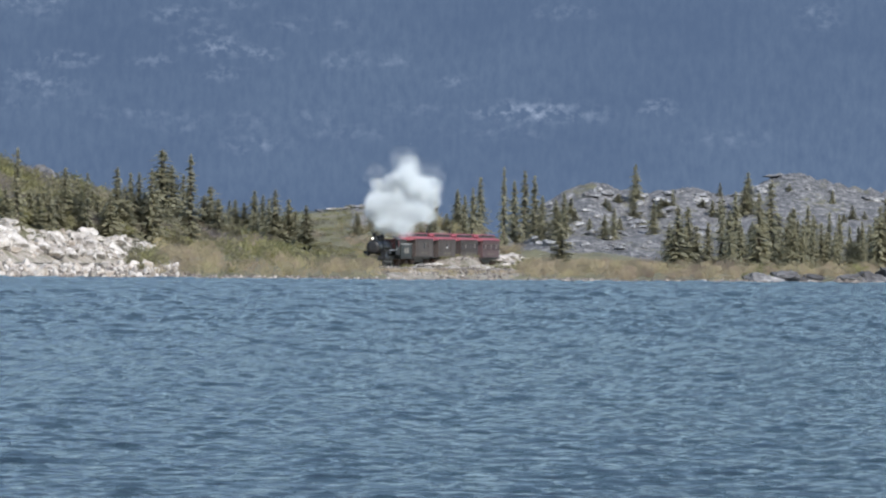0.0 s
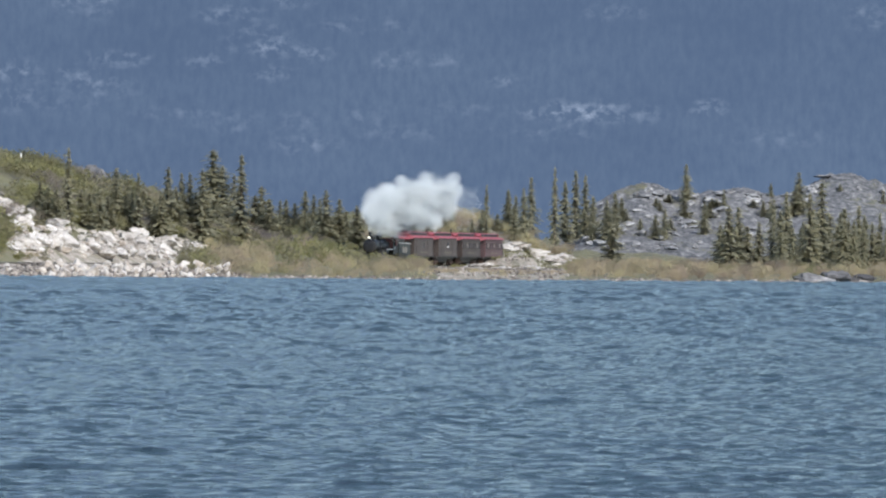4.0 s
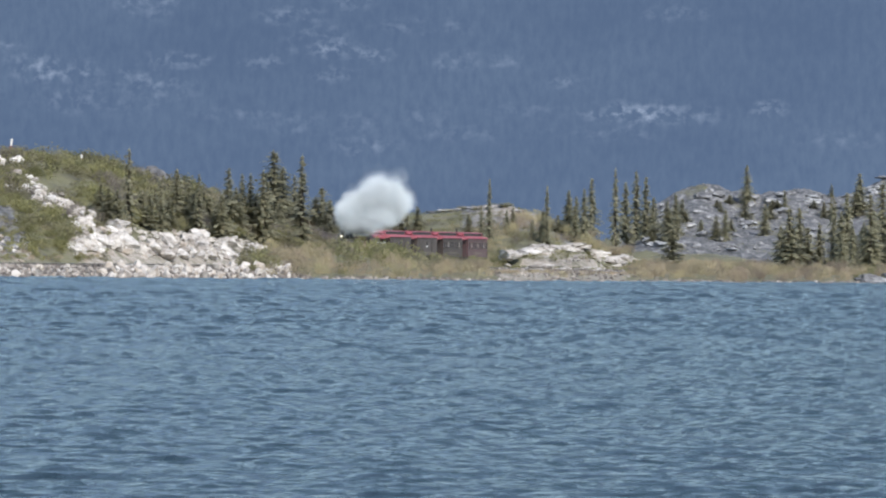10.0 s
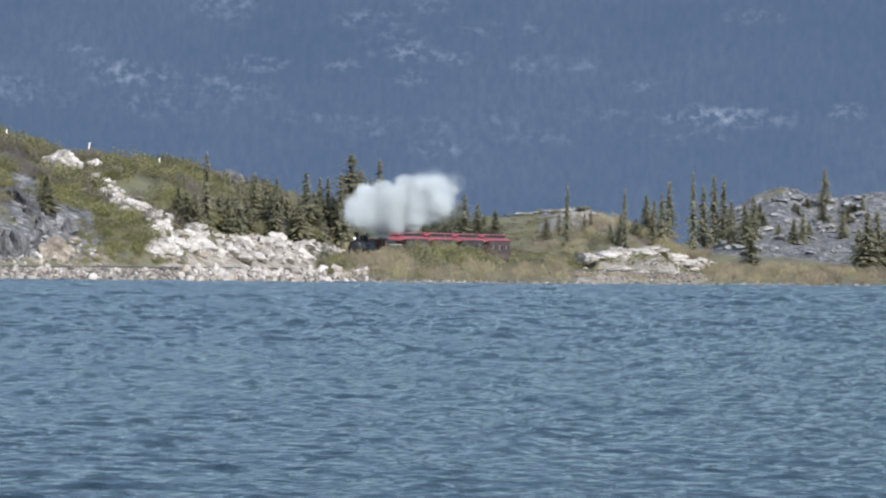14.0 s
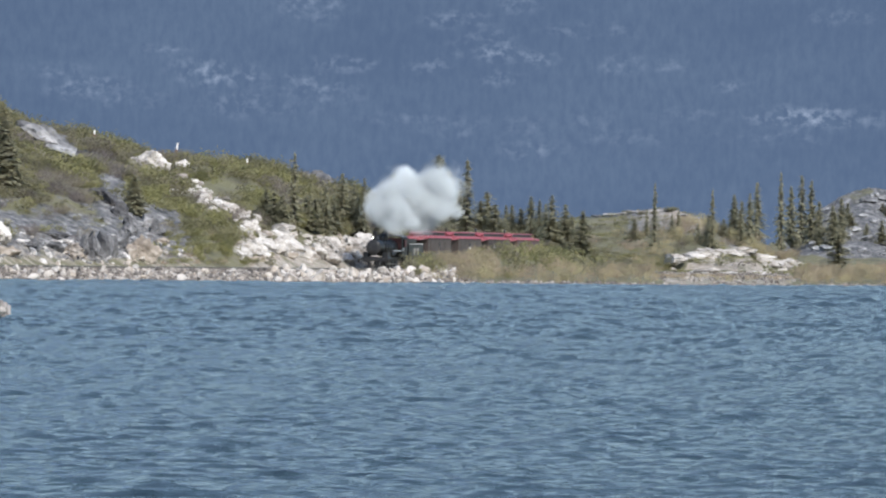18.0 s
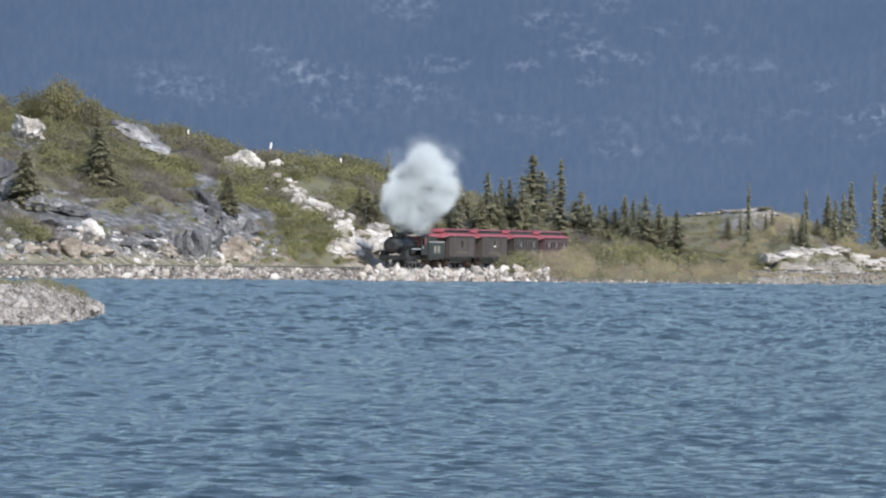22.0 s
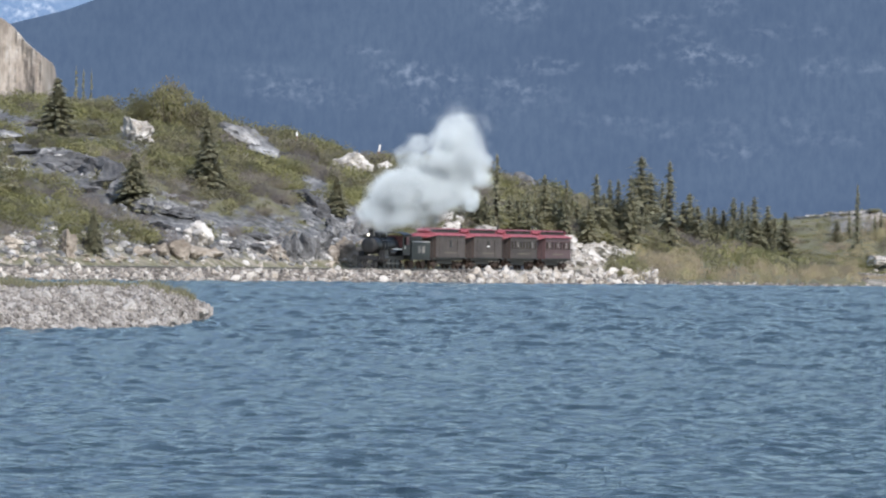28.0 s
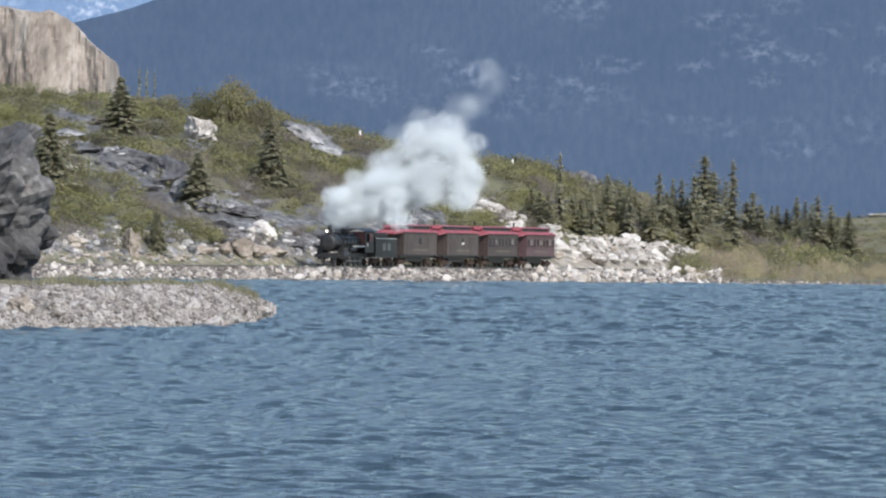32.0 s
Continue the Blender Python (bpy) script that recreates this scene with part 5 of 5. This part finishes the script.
def build_coach(kind, paint, label):
    t = new("railway_coach")
    tagged(t, label, "railway car", "coaches of the train")
    half = 4.2
    bm = bmesh.new()
    box(bm, -half, half, -1.22, 1.22, 1.0, 3.1, .03)
    part("body", bm, paint, t)
    for sy in (-1, 1):
        bm = bmesh.new()
        box(bm, -half, half, sy * 1.225, sy * 1.245, 1.0, 1.10)
        part("sill", bm, BLACK, t)
        bm = bmesh.new()
        box(bm, -half, half, sy * 1.225, sy * 1.24, 1.85, 1.90)
        part("belt_rail", bm, paint, t)
        n = 9
        if kind in ("saloon", "observation"):
            for k in range(n):
                x = -3.65 + 7.3 * k / (n - 1)
                bm = bmesh.new()
                box(bm, x - .28, x + .28, sy * 1.222, sy * 1.232, 1.95, 2.65)
                w = part("window", bm, GLASS, t, "dark side window")
                bm = bmesh.new()
                for a in (x - .33, x + .28):
                    box(bm, a, a + .05, sy * 1.222, sy * 1.25, 1.9, 2.7)
                box(bm, x - .33, x + .33, sy * 1.222, sy * 1.25, 2.65, 2.72)
                box(bm, x - .33, x + .33, sy * 1.222, sy * 1.255, 1.88, 1.95)
                part("window_frame", bm, paint, w)
                if k in ((1, 6) if kind == "saloon" else (1, 4, 7)):
                    bm = bmesh.new()
                    box(bm, x - .13, x + .13, sy * 1.233, sy * 1.237, 2.1, 2.6)
                    part("blind", bm, BLIND, w, "pale drawn blind")
        else:
            for x in (-2.6, 2.6):
                bm = bmesh.new()
                box(bm, x - .75, x + .75, sy * 1.223, sy * 1.25, 1.08, 2.75, .02)
                part("sliding_door", bm, paint, t)
            bm = bmesh.new()
            box(bm, -.3, .3, sy * 1.222, sy * 1.235, 2.0, 2.6)
            part("window", bm, GLASS, t)
            if kind == "mail":
                bm = bmesh.new()
                box(bm, -.35, .35, sy * 1.236, sy * 1.242, 2.05, 2.2)
                part("plate", bm, WHITE, t, "small white plate")
        bm = bmesh.new()
        box(bm, -2.0, 2.0, sy * 1.224, sy * 1.234, 1.45, 1.53)
        part("lettering_bar", bm, material("faded_gilt", [(0.3, .13, .115, .085), (0.7, .20, .175, .125)], 3, 4, .5, 0) if "faded_gilt" not in bpy.data.materials else bpy.data.materials["faded_gilt"], t, "faded gilt lettering")
        for xb in (-3.5, 3.5):
            bm = bmesh.new()
            box(bm, xb - .95, xb + .95, sy * .72 - .05, sy * .72 + .05, .30, .62, .04)
            part("truck_frame", bm, RUST, t)
    # roof: red lower deck, clerestory with dark windows, red top
    bm = bmesh.new()
    prof = [(-1.36, 3.06), (-1.3, 3.16), (-.95, 3.27), (-.62, 3.34), (.62, 3.34), (.95, 3.27), (1.3, 3.16), (1.36, 3.06)]
    ends = [(-half - .8, .5, -.2), (-half - .4, .88, -.06), (-half, 1, 0), (half, 1, 0), (half + .4, .88, -.06), (half + .8, .5, -.2)]
    rings = [[bm.verts.new((x, y * (k if k < .9 else 1), 3.06 + (z - 3.06) * k + dz)) for y, z in prof] for x, k, dz in ends]
    for a, b in zip(rings, rings[1:]):
        for k in range(len(prof)):
            bm.faces.new((a[k], a[(k + 1) % len(prof)], b[(k + 1) % len(prof)], b[k]))
    bm.faces.new(rings[0])
    bm.faces.new(rings[-1][::-1])
    part("roof", bm, RED, t, "bright red painted roof")
    bm = bmesh.new()
    box(bm, -half + .2, half - .2, -.62, .62, 3.32, 3.64)
    part("clerestory", bm, BLACK, t, "dark clerestory")
    for sx in (-1, 1):
        bm = bmesh.new()
        box(bm, sx * (half - .2) - .12, sx * (half - .2) + .12, -.64, .64, 3.27, 3.65, .02)
        part("clerestory_end", bm, RED, t, "red clerestory end")
    for sy in (-1, 1):
        for k in range(8):
            x = -3.43 + .98 * k
            bm = bmesh.new()
            box(bm, x - .40, x + .40, sy * .622, sy * .632, 3.40, 3.58)
            part("clerestory_window", bm, GLASS, t)
    bm = bmesh.new()
    prof = [(-.76, 3.64), (-.55, 3.71), (0, 3.76), (.55, 3.71), (.76, 3.64)]
    ends = [(-half - .45, .7, -.24), (-half + .05, 1, 0), (half - .05, 1, 0), (half + .45, .7, -.24)]
    rings = [[bm.verts.new((x, y * k, z + dz)) for y, z in prof] for x, k, dz in ends]
    for a, b in zip(rings, rings[1:]):
        for k in range(5):
            bm.faces.new((a[k], a[(k + 1) % 5], b[(k + 1) % 5], b[k]))
    bm.faces.new(rings[0])
    bm.faces.new(rings[-1][::-1])
    part("clerestory_roof", bm, RED, t, "red clerestory roof")
    bm = bmesh.new()
    rod(bm, (half - .9, -.35, 3.3), (half - .9, -.35, 4.12), .09, None, 10)
    rod(bm, (half - .9, -.35, 4.10), (half - .9, -.35, 4.17), .15, .05, 10)
    part("smoke_jack", bm, BLACK, t)
    for sx in (-1, 1):
        bm = bmesh.new()
        box(bm, sx * half if sx > 0 else -half - .8, half + .8 if sx > 0 else -half, -1.15, 1.15, .92, 1.02)
        part("platform", bm, BLACK, t)
        x = sx * (half + .75)
        for y in (-1.1, -.45, .45, 1.1):
            part("railing_post", rod(bmesh.new(), (x, y, 1.0), (x, y, 2.0 if abs(y) < 1 else 2.9), .025, None, 5), BLACK, t)
        for z in (1.4, 1.7, 2.0):
            for y in (-1.1, .45):
                part("railing_bar", rod(bmesh.new(), (x, y, z), (x, y + .65, z), .02, None, 5), BLACK, t)
        bm = bmesh.new()
        box(bm, sx * (half + .005) - .01, sx * (half + .005) + .01, -.38, .38, 1.05, 2.85)
        part("end_door", bm, RUST, t)
        for sy in (-1, 1):
            bm = bmesh.new()
            for st in range(3):
                box(bm, x - .3, x + .3, sy * (1.0 + .07 * st) - .12, sy * (1.0 + .07 * st) + .12, .80 - .22 * st, .84 - .22 * st)
            part("steps", bm, RUST, t)
    bm = bmesh.new()
    box(bm, -half, half, -.9, .9, .78, 1.0)
    box(bm, -2.2, 2.2, -.6, .6, .45, .78, .05)
    part("underframe", bm, BLACK, t)
    for x in (-4.1, -2.9, 2.9, 4.1):
        WHEELS.append((wheelset("wheels", t, x, .38, RUST, 0), .38))
    return t


def shorten(thing, k, rigid=()):
    """Fits a vehicle's length to its wheelbase; round fittings are only shifted."""
    for o in thing.children_recursive:
        if o.parent is not thing and not o.name.startswith("headlight"):
            continue
        if "wheel" in o.name:
            o.location.x *= k
            continue
        xs = [v.co.x for v in o.data.vertices]
        mid = (min(xs) + max(xs)) / 2
        for v in o.data.vertices:
            v.co.x = v.co.x + mid * (k - 1) if o.name.split(".")[0] in rigid else v.co.x * k
    return thing


LOCO = shorten(build_locomotive(), .95, ("smokestack", "headlight", "headlight_lens", "bell", "sand_dome", "steam_dome", "whistle"))
TENDER = shorten(build_tender(), .87)
COACHES = [build_coach("baggage", BROWN, "olive brown baggage coach with a red clerestory roof"),
           build_coach("mail", BROWN, "dark brown mail coach with a red clerestory roof"),
           build_coach("saloon", BROWN, "olive brown passenger coach with windows and red roof"),
           build_coach("observation", MAROON, "maroon end coach with windows and a red roof")]
SPEED = 6.09
FRONT = 66.0
# distance of each vehicle's middle behind the train's front
CONSIST = [(LOCO, 10.5)] + [(TENDER, 14.4)] + [(c, 22.6 + 11.0 * k) for k, c in enumerate(COACHES)]


def front_at(t):
    """How far along the track the train's front has come."""
    return FRONT + SPEED * t - 1.4 * math.sin(math.pi * t / 32) + 0.45 * max(0.0, (t - 26) / 6)


def vehicle_pose(t, back):
    a, _ = on_track(front_at(t) - back + 2.2)
    b, _ = on_track(front_at(t) - back - 2.2)
    d = a - b
    return Matrix.LocRotScale((a + b) / 2, Euler((0, 0, math.atan2(d.y, d.x))), None)


# ---- steam: puffs that rise from the stack and drift back over the train ----
PLUME = new("steam_plume")
tagged(PLUME, "white billowing steam cloud blown back from the smokestack", "steam")
# seconds; then in lens units from the stack: far end (back, up), half width near and far
EARLY_CLOUD = [(0, 40, 50, 42, 62), (1, 52, 52, 42, 64), (3, 100, 46, 42, 60), (6, 105, 44, 34, 50), (7, 112, 46, 31, 48), (8, 118, 42, 30, 48), (9, 118, 40, 28, 44), (10, 64, 36, 32, 42), (11, 54, 34, 38, 48), (13, 112, 42, 40, 58), (16, 100, 36, 46, 60), (17, 104, 44, 44, 56), (18, 88, 44, 46, 54)]
LATE_CLOUD = [(20, 76, 50, 48, 60), (21, 60, 60, 44, 60), (22, 34, 72, 46, 56), (23, 28, 76, 46, 60), (24, 36, 82, 50, 60), (26.5, 116, 128, 44, 74), (28, 138, 144, 41, 74), (29, 150, 150, 40, 74), (30, 164, 150, 39, 76), (31, 186, 148, 38, 80), (32, 210, 146, 37, 82)]
CLOUD = EARLY_CLOUD + LATE_CLOUD


def build_plume():
    rnd = random.Random(77)
    def cloud(name, seed, count, edge, soft, lo, hi):
        """A billowing ball of fine droplets that thin towards its edge."""
        r2 = random.Random(seed)
        off = Vector((seed * 1.7, 0, 0))
        verts, faces = [], []
        for _ in range(count):
            d = Vector((r2.gauss(0, 1), r2.gauss(0, 1), r2.gauss(0, 1))).normalized()
            lump = 1 + .34 * noise.fractal(d * 1.3 + off, .8, 2.1, 2) + .28 * (.3 - abs(noise.noise(d * 2.4 + off)))
            p = d * lump * (edge * r2.random() ** .37 + abs(r2.gauss(0, soft)))
            # faces set nearly edge-on to the sun, so droplets shade each other little
            n = Vector((-.35 + r2.gauss(0, .45), -.8 + r2.gauss(0, .45), -.45 + r2.gauss(0, .45))).normalized()
            a = n.cross(Vector((r2.gauss(0, 1), r2.gauss(0, 1), r2.gauss(0, 1)))).normalized()
            b = n.cross(a)
            sz = r2.uniform(lo, hi)
            o = len(verts)
            verts += [p - a * sz, p + b * sz, p + a * sz]
            faces += [(o, o + 1, o + 2)]
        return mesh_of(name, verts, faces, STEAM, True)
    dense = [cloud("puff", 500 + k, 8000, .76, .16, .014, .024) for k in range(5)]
    thin = [cloud("wisp", 520 + k, 6500, .70, .26, .006, .010) for k in range(4)]
    out = []
    for i in range(150):
        veil = i >= 122
        q = rnd.uniform(.2, .9) if veil else .92 * rnd.random() ** .6
        r = rnd.uniform(1.1, 2.1) if veil else rnd.uniform(1.7, 2.3) - 1.0 * q
        rise = rnd.uniform(.9, 1.3) if veil else 1.1 * rnd.random() ** .7
        o = new("wisp" if veil else "puff", thin[i % 4] if veil else dense[i % 5])
        o.parent = PLUME
        tagged(o, kind="stuff")
        o.scale = (r, r, r * .9)
        out.append((o, rnd.random(), rnd.uniform(0, 6.283), q, rnd.uniform(0, 6.28), (1.2 if veil else 1.0) * rnd.uniform(.95, 1.05), r, rise))
    return out


PUFFS = build_plume()


def motions():
    walk(WAVES, [(t, pose(-0.05 * t, -0.45 * t, 0)) for t in (0, 8, 16, 24, 32)])
    for ob, back in CONSIST:
        walk(ob, [(t, vehicle_pose(t, back)) for t in range(0, 33)])
    rows = []
    for t in range(0, 33):
        p, h = on_track(front_at(t) - 4.2)
        rows.append((t, Matrix.Translation(p + Vector((0, 0, 3.5)))))
    walk(PLUME, rows)
    times = [r[0] for r in CLOUD]
    for o, k0, a, q, ph, sp, r, rise in PUFFS:
        rows = []
        for i in range(0, 65):
            t = i * 0.5
            back, up, w0, w1 = [float(np.interp(t, times, [r[c] for r in CLOUD])) for c in (1, 2, 3, 4)]
            s = on_track(front_at(t))[0].y / LENS
            f = (k0 + 0.09 * t) % 1.0
            # out along the skin of the cloud, back through its heart
            k = f / 0.7 if f < 0.7 else (1 - f) / 0.3
            k = sp * k ** 1.05
            inner = 1.0 - 0.7 * max(0.0, min(1.0, (f - 0.6) / 0.1)) + 0.7 * max(0.0, (f - 0.93) / 0.07)
            w = (w0 + (w1 - w0) * k ** 1.15) * q * inner * (1.22 - .18 * rise + .16 * math.sin(3 * ph + .6 * t))
            # the cloud's foot stays low over the roofs, its crown climbs
            bx = max(w0 * .5 + back * k + w * math.cos(a), (.85 * r - 1.2) / s)
            bz = max(w0 * .95 + up * rise * k ** 1.15 + w * .85 * math.sin(a), (.85 * r - .4) / s)
            rows.append((t, pose(bx * s, w * s * math.sin(ph), bz * s, 12 * math.sin(.2 * t + ph), 0, 20 * math.sin(.3 * t + 2 * ph))))
        walk(o, rows)
    for axle, r in WHEELS:
        turn = math.degrees(SPEED / r)
        n = int(turn * 32 / 80) + 1
        base = axle.location.copy()
        walk(axle, [(32.0 * i / n, pose(base.x, base.y, base.z, 0, turn * 32.0 * i / n, 0)) for i in range(n + 1)])


motions()
